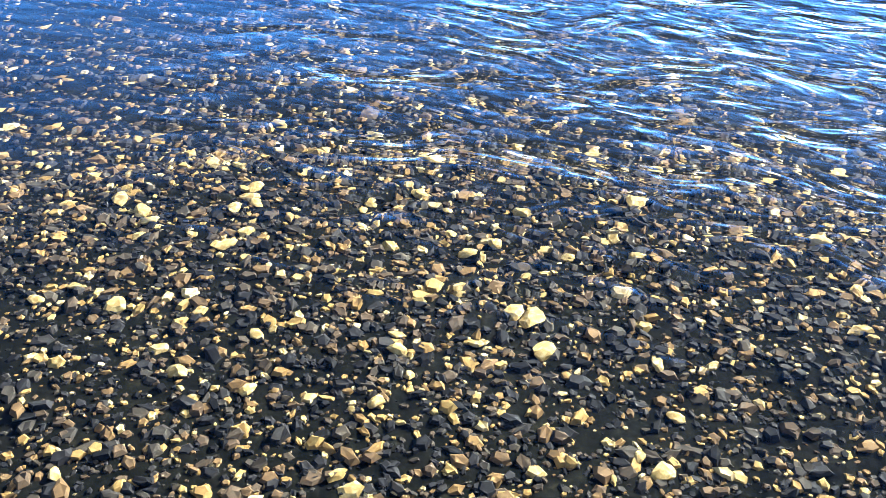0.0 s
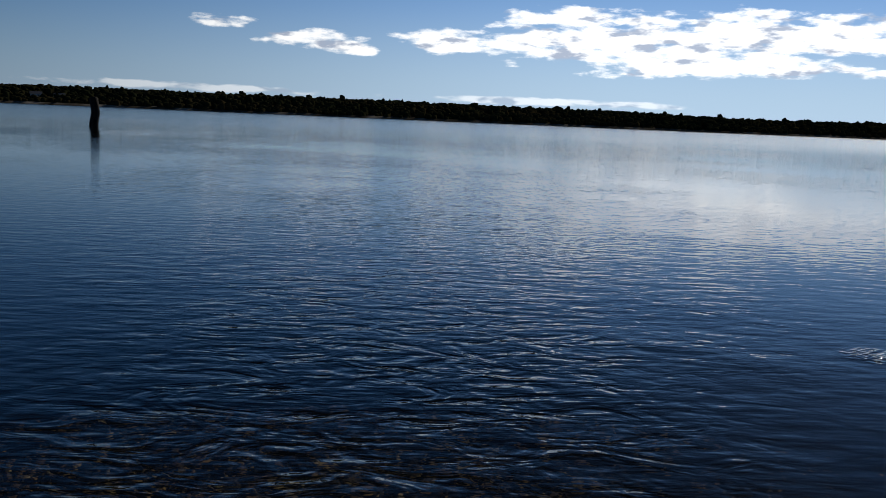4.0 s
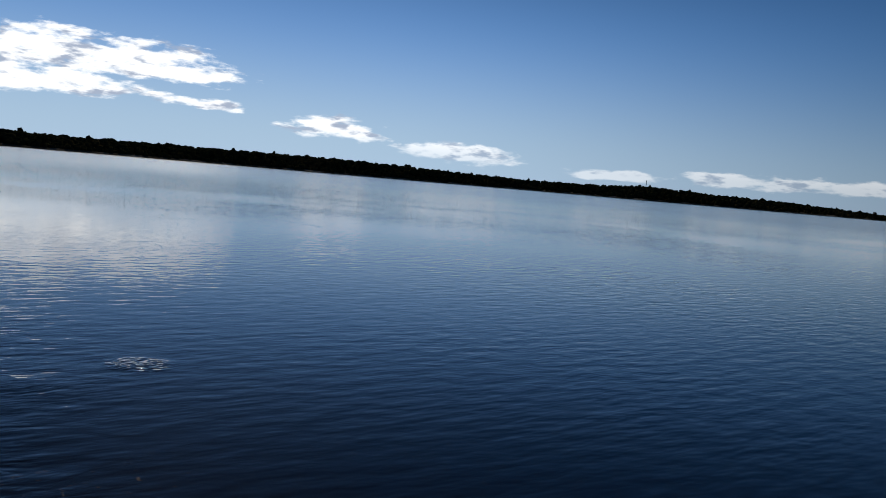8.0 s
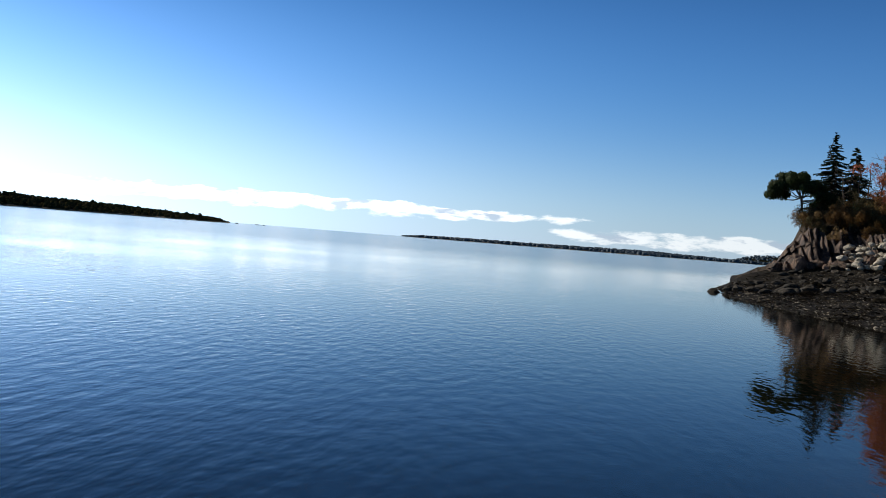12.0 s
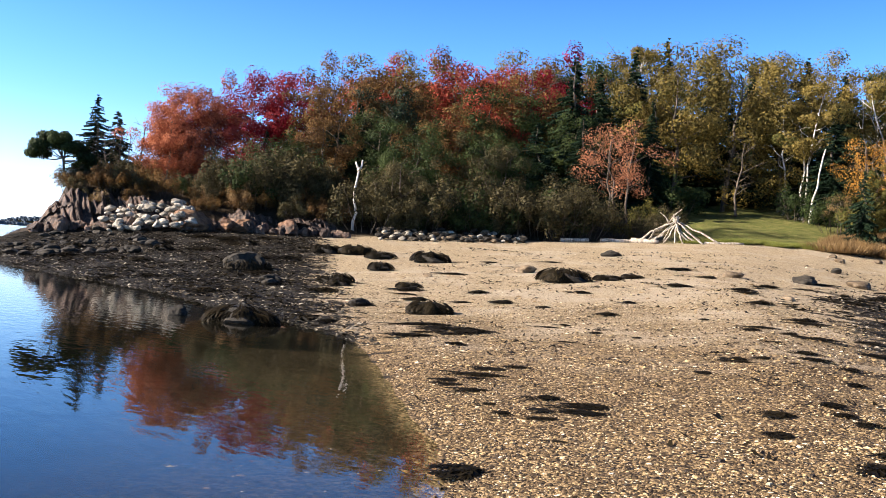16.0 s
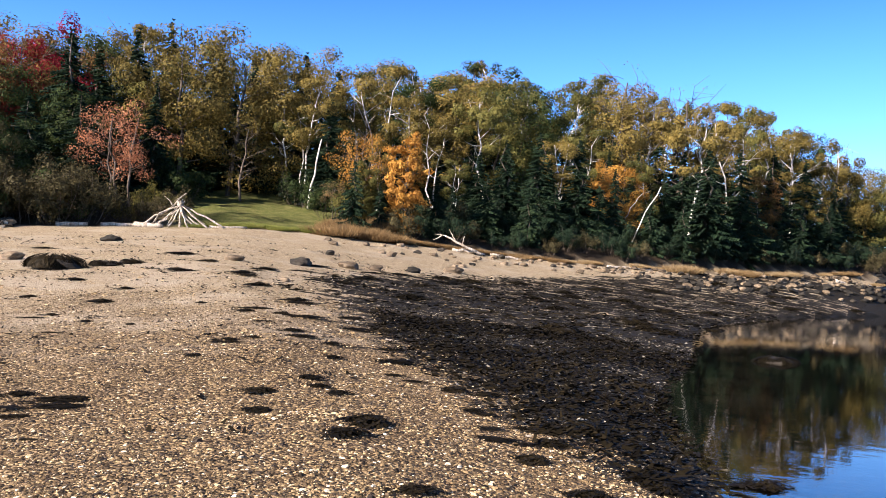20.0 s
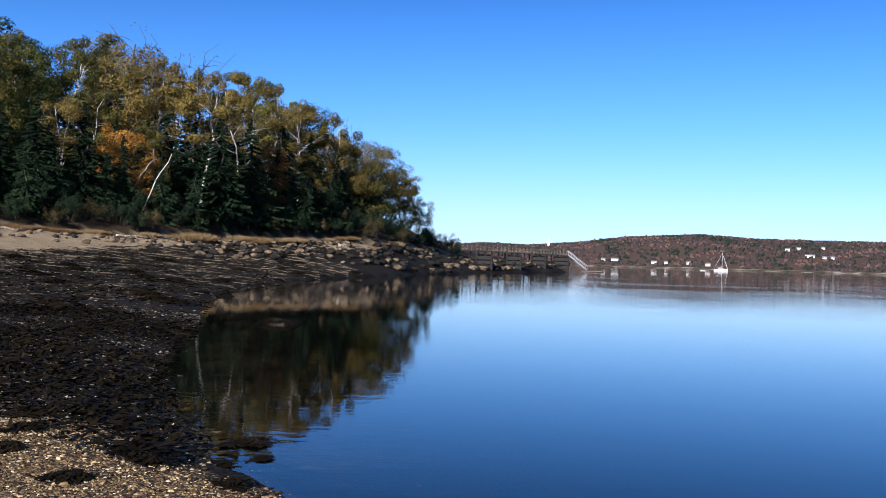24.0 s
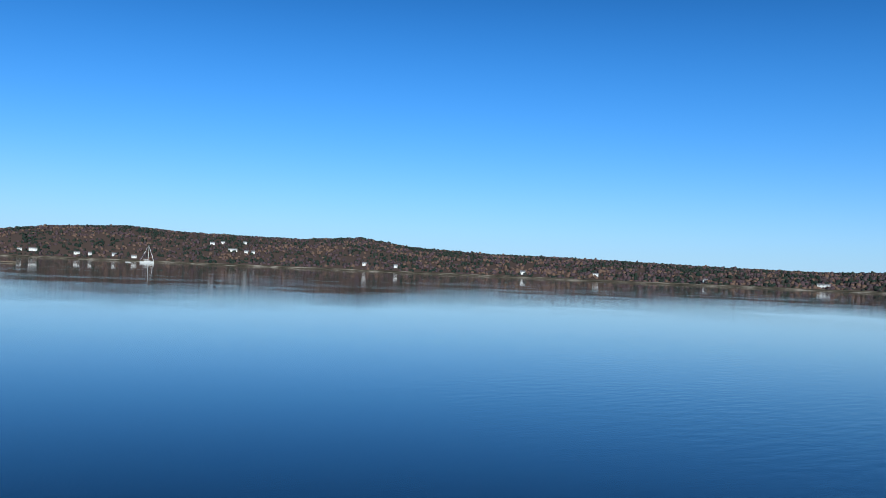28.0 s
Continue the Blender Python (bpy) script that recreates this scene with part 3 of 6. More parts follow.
def shore_mat(name, high):
    m, t, b = base_mat(name, 0.9, 0.0)
    n = noise_at(t, place(t), 0.05, 5.0)
    s = t.nodes.new("ShaderNodeSeparateXYZ")
    t.links.new(place(t), s.inputs[0])
    beach = ramp(t, n.outputs[0], ((0.35, (0.06, 0.054, 0.04)), (0.52, (0.15, 0.13, 0.1)), (0.66, (0.42, 0.38, 0.32))))
    t.links.new(mix_col(t, smooth(t, s.outputs[2], 1.8, 2.4), beach, high), b.inputs["Base Color"])
    return m


# shade under the ridge woods and lit hill crowns both go into these colours
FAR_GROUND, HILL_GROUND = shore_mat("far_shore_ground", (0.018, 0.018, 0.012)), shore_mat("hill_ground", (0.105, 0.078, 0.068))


def far_land(name, label, prof, depth, tree, count, mat, seed, flat=0.5):
    """prof: azimuth, distance of the waterline, elevation of the skyline in degrees. A wooded ridge behind that waterline."""
    rng = np.random.default_rng(seed)
    prof = np.array(prof)
    az = np.arange(prof[0, 0], prof[-1, 0] + 0.01, 0.25)
    D, E = np.interp(az, prof[:, 0], prof[:, 1]), np.interp(az, prof[:, 0], prof[:, 2])
    rows = np.array((0.0, 0.03, 0.10, 0.3, 0.6, 1.0, 1.5))
    lift = np.array((-0.02, 0.01, 0.12, 0.5, 0.85, 1.0, 0.9))

    def top(a, k):
        d = np.interp(a, az, D)
        full = np.maximum((d + depth) * np.tan(np.radians(np.interp(a, az, E))) + EYE_H - tree, 0.6)
        return d + depth * k, np.interp(k, rows, lift) * full

    verts, faces = [], []
    for a in az:
        for k in rows:
            d, z = top(a, k)
            verts.append((d * math.sin(radians(a)), d * math.cos(radians(a)), z + (1.3 if k == 0.03 else 0)))
    m = len(rows)
    for i in range(len(az) - 1):
        for j in range(m - 1):
            faces.append((i * m + j, i * m + j + 1, i * m + m + j + 1, i * m + m + j))
    ob = tagged(new(name, make_mesh(name, verts, faces, HILL_GROUND if mat is FOREST_HILL else FAR_GROUND, True)), label, "shore", kind="structure")
    # many small crowns: five-sided, tapering, uneven
    a = rng.uniform(az[0], az[-1], count)
    k = rng.uniform(0.055, 1.0, count) ** 1.15
    dd = np.stack(top(a, k), 1)
    h = tree * rng.uniform(0.55, 1.0, count) * np.where((rng.uniform(0, 1, count) > 0.94) & (tree < 6), rng.uniform(1.2, 1.7, count), 1.0) * np.interp(a, (az[0], az[0] + 1.2, az[-1] - 1.2, az[-1]), (0.4, 1, 1, 0.4))
    w = tree * rng.uniform(0.4, 1.0, count)
    sides = 4
    vv = np.zeros((count, 2 * sides + 1, 3))
    for s in range(sides):
        t = 2 * np.pi * s / sides + rng.uniform(0, 1, count)
        vv[:, s, 0], vv[:, s, 1], vv[:, s, 2] = np.cos(t) * w * 0.75, np.sin(t) * w * 0.75, h * 0.05
        j = rng.uniform(0.6, 1.15, count)
        vv[:, sides + s, 0], vv[:, sides + s, 1], vv[:, sides + s, 2] = np.cos(t + 0.5) * w * j * 0.8, np.sin(t + 0.5) * w * j * 0.85, h * rng.uniform(0.6, 0.93, count)
    vv[:, -1, 2] = h
    vv[:, :, 0] += (dd[:, 0] * np.sin(np.radians(a)))[:, None]
    vv[:, :, 1] += (dd[:, 0] * np.cos(np.radians(a)))[:, None]
    vv[:, :, 2] += dd[:, 1][:, None]
    one = []
    for s in range(sides):
        n = (s + 1) % sides
        one += [(s, n, sides + s), (n, sides + n, sides + s), (sides + s, sides + n, 2 * sides)]
    one = np.array(one)
    ff = (one[None] + (np.arange(count) * (2 * sides + 1))[:, None, None]).reshape(-1, 3)
    tagged(new(name + "_woods", make_mesh(name + "_woods", vv.reshape(-1, 3), ff, mat, True)), "dense woods along the far shore", "woods", kind="stuff")
    return top


far_land("far_shore", "low wooded ridge across the bay, coloured dark for its shade",
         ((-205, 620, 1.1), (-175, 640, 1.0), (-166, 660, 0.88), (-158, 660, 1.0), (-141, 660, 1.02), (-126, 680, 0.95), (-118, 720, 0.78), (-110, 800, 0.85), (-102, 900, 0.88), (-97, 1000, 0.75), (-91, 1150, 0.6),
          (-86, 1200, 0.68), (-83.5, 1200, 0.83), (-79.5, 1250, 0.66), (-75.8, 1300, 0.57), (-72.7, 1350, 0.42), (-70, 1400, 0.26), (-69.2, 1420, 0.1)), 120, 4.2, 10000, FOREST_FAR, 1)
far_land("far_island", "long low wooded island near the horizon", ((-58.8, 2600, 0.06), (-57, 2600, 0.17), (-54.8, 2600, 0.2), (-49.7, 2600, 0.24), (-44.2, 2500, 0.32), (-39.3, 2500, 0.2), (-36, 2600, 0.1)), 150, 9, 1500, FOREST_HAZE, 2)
far_land("distant_hills", "distant hills on the horizon, haze blue put into their colour", ((-39.6, 4300, 0.1), (-37.8, 4300, 0.55), (-36.2, 4300, 0.62), (-33, 4300, 0.5), (-30, 4300, 0.3)), 200, 10, 500, FOREST_HAZE, 3)
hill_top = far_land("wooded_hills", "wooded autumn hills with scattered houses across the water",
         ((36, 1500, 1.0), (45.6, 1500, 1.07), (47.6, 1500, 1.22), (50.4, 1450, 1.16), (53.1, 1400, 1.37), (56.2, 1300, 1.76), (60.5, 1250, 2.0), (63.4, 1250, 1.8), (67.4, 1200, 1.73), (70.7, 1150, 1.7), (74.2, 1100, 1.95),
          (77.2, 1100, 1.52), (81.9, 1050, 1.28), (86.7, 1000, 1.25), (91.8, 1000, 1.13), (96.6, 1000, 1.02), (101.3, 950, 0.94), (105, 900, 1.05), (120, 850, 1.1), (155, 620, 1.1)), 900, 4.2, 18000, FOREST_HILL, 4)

# ---------------------------------------------------------------- trees
def tube(pts, radii_, sides=7):
    """A tapered tube along pts: vertices and faces."""
    pts = [Vector(p) for p in pts]
    vs, fs = [], []
    for i, p in enumerate(pts):
        way = (pts[min(i + 1, len(pts) - 1)] - pts[max(i - 1, 0)]).normalized()
        u = way.orthogonal().normalized()
        v = way.cross(u)
        for s in range(sides):
            t = 2 * math.pi * s / sides
            vs.append(p + (u * math.cos(t) + v * math.sin(t)) * radii_[i])
    for i in range(len(pts) - 1):
        for s in range(sides):
            n = (s + 1) % sides
            fs.append((i * sides + s, i * sides + n, (i + 1) * sides + n, (i + 1) * sides + s))
    fs.append(tuple(range(sides - 1, -1, -1)))
    fs.append(tuple((len(pts) - 1) * sides + s for s in range(sides)))
    return vs, fs


class Pile:
    """Gathers pieces into one mesh."""

    def __init__(self):
        self.v, self.f = [], []

    def add(self, vs, fs):
        o = len(self.v)
        self.v += [tuple(p) for p in vs]
        self.f += [tuple(i + o for i in f) for f in fs]

    def mesh(self, name, mat, smooth_faces=True):
        return make_mesh(name, self.v, self.f, mat, smooth_faces)


def limb(pile, rng, a, b, r0, r1, bend=0.12, n=5, sides=6):
    a, b = Vector(a), Vector(b)
    ln = (b - a).length
    off = Vector(rng.normal(0, 1, 3)) * ln * bend
    pts = [a.lerp(b, k) + off * math.sin(math.pi * k) * 0.5 + Vector(rng.normal(0, 0.018, 3)) * ln * (0 < k < 1) for k in np.linspace(0, 1, n)]
    pile.add(*tube(pts, [r0 + (r1 - r0) * k for k in np.linspace(0, 1, n)], sides))
    return pts


def leaves(rng, centres, spreads, n, size):
    """n small leaf sprays scattered through clumps."""
    centres, spreads = np.array(centres, float), np.array(spreads, float)
    w = spreads.prod(1) ** 0.7
    pick = rng.choice(len(centres), n, p=w / w.sum())
    u = rng.normal(0, 1, (n, 3))
    u /= np.linalg.norm(u, axis=1)[:, None]
    c = centres[pick] + u * (rng.uniform(0.3, 1, (n, 1)) ** 0.5) * spreads[pick]
    s = size * rng.uniform(0.5, 1.3, (n, 1))
    # sprays lie mostly square to the outside of their clump and of the crown
    mid = c - centres.mean(0)
    k = u + 0.6 * mid / (np.linalg.norm(mid, axis=1)[:, None] + 1e-6) + rng.normal(0, 0.42, (n, 3))
    k /= np.linalg.norm(k, axis=1)[:, None]
    a = np.cross(k, rng.normal(0, 1, (n, 3)))
    a /= np.linalg.norm(a, axis=1)[:, None]
    b = np.cross(k, a)
    v = np.stack([c - a * s, c + b * s * 0.9, c + a * s - b * s * 0.35], 1).reshape(-1, 3)
    return v, np.arange(n)[:, None] * 3 + [[0, 1, 2]]


PROTO = {}


def tree_root(name, label, category, kind_key):
    ob = new(name)
    tagged(ob, label, category)
    PROTO[kind_key] = [ob, False]
    return ob


def make_broadleaf(key, h, spread, crown_lo, n_leaf, leaf, seed, bark, mat, gap=0.0, stems=1, clumps=16, name="broadleaf_tree", label="", lean=0.0, fill=0.66):
    rng = np.random.default_rng(seed)
    root = tree_root(name, label, "tree", key)
    wood, cent, spr = Pile(), [], []
    for s in range(stems):
        t = 2 * math.pi * s / max(stems, 1) + rng.uniform(0, 1)
        foot = (0.25 * math.cos(t) * (stems > 1), 0.25 * math.sin(t) * (stems > 1), -0.3)
        out = (0.05 + 0.10 * (stems > 1)) * h
        head = (math.cos(t) * out + lean * h, math.sin(t) * out, h * rng.uniform(0.86, 0.95))
        main = limb(wood, rng, foot, head, (0.016 if bark is BARK else 0.010) * h / stems ** 0.4 + 0.02, 0.035, 0.06, 8, 8)
        for i in range(clumps // stems):
            k = crown_lo + (1 - crown_lo) * (i + 0.5) / (clumps // stems)
            at = main[min(int(k * 7), 6)].lerp(main[min(int(k * 7) + 1, 7)], k * 7 % 1)
            wide = spread * math.sin(math.pi * min(max((k - crown_lo) / (1 - crown_lo) * fill + 0.18, 0), 1)) ** 0.8
            ang = i * 2.4 + rng.uniform(-0.5, 0.5)
            tip = at + Vector((math.cos(ang) * wide * rng.uniform(0.5, 0.95), math.sin(ang) * wide * rng.uniform(0.5, 0.95), h * rng.uniform(0.02, 0.10)))
            limb(wood, rng, at - Vector((0, 0, 0.04 * h)), tip, 0.006 * h * (1.2 - k) + 0.012, 0.008, 0.15, 4, 4)
            for _ in range(3):
                tw = tip + Vector(rng.normal(0, 1, 3)) * spread * 0.22
                limb(wood, rng, at.lerp(tip, rng.uniform(0.5, 0.9)), tw, 0.018, 0.007, 0.2, 3, 3)
                if rng.uniform() > gap:
                    cent.append(tw)
                    spr.append((spread * rng.uniform(0.22, 0.4), spread * rng.uniform(0.22, 0.4), spread * rng.uniform(0.17, 0.3)))
    cent.append((lean * h, 0, h * 0.96))
    spr.append((spread * 0.2, spread * 0.2, h * 0.05))
    part("trunk", wood.mesh("trunk", bark), None, root)
    v, f = leaves(rng, cent, spr, n_leaf, leaf)
    part("crown", make_mesh("crown", v, f, mat), None, root)
    return root


def make_spruce(key, h, spread, seed, mat, name="spruce_tree", label=""):
    rng = np.random.default_rng(seed)
    root = tree_root(name, label, "tree", key)
    wood, vs, fs = Pile(), [], []
    limb(wood, rng, (0, 0, -0.3), (0, 0, h * 0.97), 0.012 * h + 0.03, 0.015, 0.01, 6, 7)
    levels = int(h * 2.6)
    for i in range(levels):
        k = (i + 0.5) / levels
        z = h * (0.05 + 0.94 * k)
        ln = spread * (1 - k) ** 0.85 * rng.uniform(0.75, 1.12) + 0.06 * h * (1 - k) * 0.2
        for b in range(rng.integers(5, 8)):
            t = rng.uniform(0, 2 * math.pi)
            l2 = ln * rng.uniform(0.65, 1.15)
            d = np.array((math.cos(t), math.sin(t), 0))
            side = np.array((-d[1], d[0], 0))
            zb = z + rng.uniform(-0.55, 0.55) * h / levels
            start, tip = np.array((0, 0, zb)), d * l2 + np.array((0, 0, zb - l2 * rng.uniform(0.1, 0.5)))
            if b == 0:
                limb(wood, rng, start, tip * 0.9 + start * 0.1, 0.02, 0.006, 0.05, 3, 4)
            m = max(3, int(l2 * 5))
            for q in range(m):
                c = start + (tip - start) * ((q + 0.6) / m)
                w = (0.16 + 0.14 * l2 * (1 - q / m) + 0.05) * rng.uniform(0.7, 1.3) * (0.3 + 0.8 * (1 - k))
                o = len(vs)
                for sgn in (-1, 1):
                    o = len(vs)
                    e = c + side * sgn * w + d * w * 0.55 + np.array((0, 0, rng.uniform(-1.3, -0.15) * w))
                    vs += [c - d * 0.14 + np.array((0, 0, 0.05)), c + d * 0.2 + np.array((0, 0, 0.06)), e]
                    fs.append((o, o + 1, o + 2))
                vs += [c + side * 0.16, c - side * 0.16, c + d * 0.12 - np.array((0, 0, rng.uniform(0.25, 0.6) * (0.25 + 0.75 * (1 - k))))]
                fs.append((len(vs) - 3, len(vs) - 2, len(vs) - 1))
    part("trunk", wood.mesh("trunk", BARK), None, root)
    part("crown", make_mesh("crown", np.array(vs), np.array(fs), mat), None, root)
    return root


def make_shrub(key, h, spread, seed, mat, n_leaf, leaf, name="shrub", label="", stems=10):
    rng = np.random.default_rng(seed)
    root = tree_root(name, label, "shrub", key)
    wood, cent, spr = Pile(), [], []
    for i in range(stems):
        t = rng.uniform(0, 2 * math.pi)
        r = spread * math.sqrt(rng.uniform(0.0, 0.75))
        tip = Vector((math.cos(t) * r, math.sin(t) * r, h * rng.uniform(0.55, 0.98) * (1 - 0.35 * (r / spread) ** 2)))
        pts = limb(wood, rng, (tip.x * 0.35, tip.y * 0.35, -0.2), tip, 0.03, 0.006, 0.12, 5, 3)
        for _ in range(3):
            tw = pts[rng.integers(2, 5)] + Vector(rng.normal(0, 0.22, 3)) * spread * 0.6
            tw.z = max(tw.z, 0.12 * h)
            limb(wood, rng, pts[2], tw, 0.014, 0.004, 0.15, 3, 3)
            cent.append(tw)
            spr.append((spread * 0.22, spread * 0.22, h * 0.15))
        cent.append(tip * 0.85)
        spr.append((spread * 0.2, spread * 0.2, h * 0.18))
    part("branchwork", wood.mesh("branchwork", BARK), None, root)
    v, f = leaves(rng, cent, spr, n_leaf, leaf)
    v[:, 2] = np.maximum(v[:, 2], 0.02)
    part("foliage", make_mesh("foliage", v, f, mat), None, root)
    return root


def make_grass(key, h, spread, seed, mat, blades):
    """A tussock of upright blades that bend outwards, three points each."""
    rng = np.random.default_rng(seed)
    root = tree_root("tall_grass", "clump of dry tan grass and weeds", "grass", key)
    t, r = rng.uniform(0, 2 * np.pi, blades), spread * np.sqrt(rng.uniform(0, 1, blades))
    foot = np.stack([np.cos(t) * r, np.sin(t) * r, np.full(blades, -0.05)], 1)
    tall = h * rng.uniform(0.4, 1.0, blades) * (1 - 0.35 * (r / spread) ** 2)
    bend = rng.normal(0, 0.22, (blades, 2)) * tall[:, None] + foot[:, :2] * 0.2
    tip = np.stack([foot[:, 0] + bend[:, 0], foot[:, 1] + bend[:, 1], tall], 1)
    q = rng.uniform(0, np.pi, blades)
    half = np.stack([np.cos(q), np.sin(q), 0 * q], 1) * rng.uniform(0.012, 0.035, (blades, 1))
    v = np.stack([foot - half, foot + half, tip], 1).reshape(-1, 3)
    part("foliage", make_mesh("foliage", v, np.arange(blades)[:, None] * 3 + [[0, 1, 2]], mat), None, root)


def umbrella_pine(key, h, seed):
    rng = np.random.default_rng(seed)
    root = tree_root("pine_tree", "wind-shaped flat-topped green pine on the cliff", "tree", key)
    wood, cent, spr = Pile(), [], []
    fork = Vector((0.5, 0, h * 0.5))
    limb(wood, rng, (2.2, 0, -3.2), fork, 0.19, 0.13, 0.06, 6, 8)
    for i in range(15):
        x = -2.9 + 6.6 * (i + 0.5) / 15
        y = rng.uniform(-1.5, 1.5)
        tip = Vector((x, y, h * (0.93 - 0.30 * (abs(x + 0.2) / 3.4) ** 1.6) - rng.uniform(0, 1.9)))
        limb(wood, rng, fork.lerp(Vector((1.0, 0, h * 0.3)), rng.uniform(0, 0.5) if x > 0 else 0.0), tip, 0.08, 0.02, 0.12, 5, 5)
        for _ in range(3):
            cent.append(tip + Vector((rng.uniform(-0.5, 0.5), rng.uniform(-0.6, 0.6), rng.uniform(-0.25, 0.2))))
            spr.append((rng.uniform(0.75, 1.25), rng.uniform(0.75, 1.25), rng.uniform(0.4, 0.7)))
    part("trunk", wood.mesh("trunk", BARK), None, root)
    v, f = leaves(rng, cent, spr, 15000, 0.17)
    part("crown", make_mesh("crown", v, f, LEAF["green"]), None, root)


def plant(key, az, d, top=None, scale=None, color=None, turn=None, label="", wide=1.0, h0=1.0, sink=0.0):
    """Sets a tree at azimuth and distance; top: the elevation of its tip in degrees."""
    x, y = polar(az, d)
    z = height(x, y) - sink
    if scale is None:
        scale = max((d * math.tan(radians(top * float(np.interp(az, (-30, 20, 28, 33, 37, 42, 44), (1.0, 1.0, 1.04, 1.1, 1.17, 1.2, 1.1))))) + EYE_H - z) / HEIGHT[key], 0.12)
    turn = (az * 77.7 + d * 13.1) % 360 if turn is None else turn
    m = pose(x, y, z, 0, 0, turn) @ Matrix.Diagonal((scale * wide, scale * wide, scale, 1))
    ob, used = PROTO[key]
    if not used:
        PROTO[key][1] = True
        ob.matrix_basis = m
    else:
        src_scale = Matrix.Diagonal((*ob.matrix_basis.to_scale(), 1)).inverted()
        ob = copy_thing(ob, m @ src_scale)
    if color:
        crown = [c for c in ob.children if c.name.startswith(("crown", "foliage"))][0]
        crown.material_slots[0].link = "OBJECT"
        crown.material_slots[0].material = LEAF[color]
    if label:
        tagged(ob, label)
    return ob


HEIGHT = {}


def kinds():
    mk, sp, sh = make_broadleaf, make_spruce, make_shrub
    mk("maple_a", 11, 4.4, 0.12, 13000, 0.125, 11, BARK, LEAF["red"], 0.05, 1, 18, "maple_tree", "broad maple tree in autumn leaf")
    mk("maple_b", 11, 4.0, 0.14, 13000, 0.12, 12, BARK, LEAF["orange"], 0.15, 2, 16, "maple_tree", "two-stemmed maple tree in autumn leaf")
    mk("round_a", 12, 4.2, 0.10, 13500, 0.125, 13, BARK, LEAF["olive"], 0.1, 1, 18, "broadleaf_tree", "tall broadleaf tree turning yellow-olive")
    mk("birch_a", 14, 2.9, 0.40, 8200, 0.115, 14, BIRCH, LEAF["yellowgreen"], 0.25, 1, 12, "birch_tree", "slender white birch with thin yellowing leaves")
    mk("birch_b", 14, 3.1, 0.42, 8200, 0.115, 15, BIRCH, LEAF["olive"], 0.3, 2, 12, "birch_tree", "forked white birch with thin yellowing leaves")
    mk("birch_c", 13, 2.7, 0.44, 6400, 0.115, 16, BIRCH, LEAF["olive"], 0.45, 1, 10, "birch_tree", "leaning white birch with sparse leaves", 0.10)
    mk("bare", 8, 2.8, 0.35, 90, 0.05, 17, BARK, LEAF["rust"], 0.5, 1, 16, "bare_tree", "small nearly leafless grey tree")
    mk("sapling", 6, 1.9, 0.4, 5600, 0.05, 18, BARK, LEAF["orange"], 0.1, 3, 18, "young_tree", "young tree with thin orange leaves")
    mk("column", 8, 1.6, 0.03, 15000, 0.105, 19, BARK, LEAF["amber"], 0.0, 1, 46, "narrow_tree", "narrow tree in full amber-yellow leaf")
    umbrella_pine("pine", 6, 20)
    sp("spruce_a", 13, 3.2, 21, LEAF["needle"], "spruce_tree", "dark green pointed spruce tree")
    sp("spruce_b", 9, 2.6, 22, LEAF["needle"], "spruce_tree", "dark green spruce tree")
    sh("shrub_a", 3.2, 2.4, 23, LEAF["brush"], 3600, 0.08, "shrub", "twiggy brown-green shrub at the beach edge")
    sh("shrub_b", 3.0, 2.0, 24, LEAF["green"], 3600, 0.085, "shrub", "rounded green shrub at the beach edge")
    make_grass("grass", 1.2, 1.3, 25, LEAF["tan"], 1500)
    for k, (ob, _) in PROTO.items():
        HEIGHT[k] = max(max(v.co.z for v in c.data.vertices) for c in ob.children)


kinds()
# woods, from the point on one side to the wharf on the other: kind, azimuth, distance, tip elevation, colour
SKY_AZ = (-38.5, -37.4, -36, -34.1, -33, -31.7, -30.5, -28.6, -25, -22, -19.5, -16.5, -13, -9, -6.9, -5, -2.4, 0.4, 3.8, 5, 7.6, 10.2, 14, 18.8, 23.6, 26.3, 28, 30, 31.7, 34.3, 36.2, 38.3, 40.2, 41.7, 43.1, 44.1, 45.0)
SKY_EL = (2.2, 4.3, 4.6, 7.4, 6.5, 6.3, 7.9, 9.5, 10, 10.2, 11.4, 12, 12.2, 12.4, 12.6, 12.4, 13.3, 13.8, 13.7, 12.9, 13.2, 12.7, 12.5, 12.9, 12.6, 12.5, 11.7, 11, 10.1, 9.7, 8.5, 7.5, 6.3, 5.4, 4.1, 3.2, 1.5)


def skyline(az):
    return float(np.interp(az, SKY_AZ, SKY_EL))


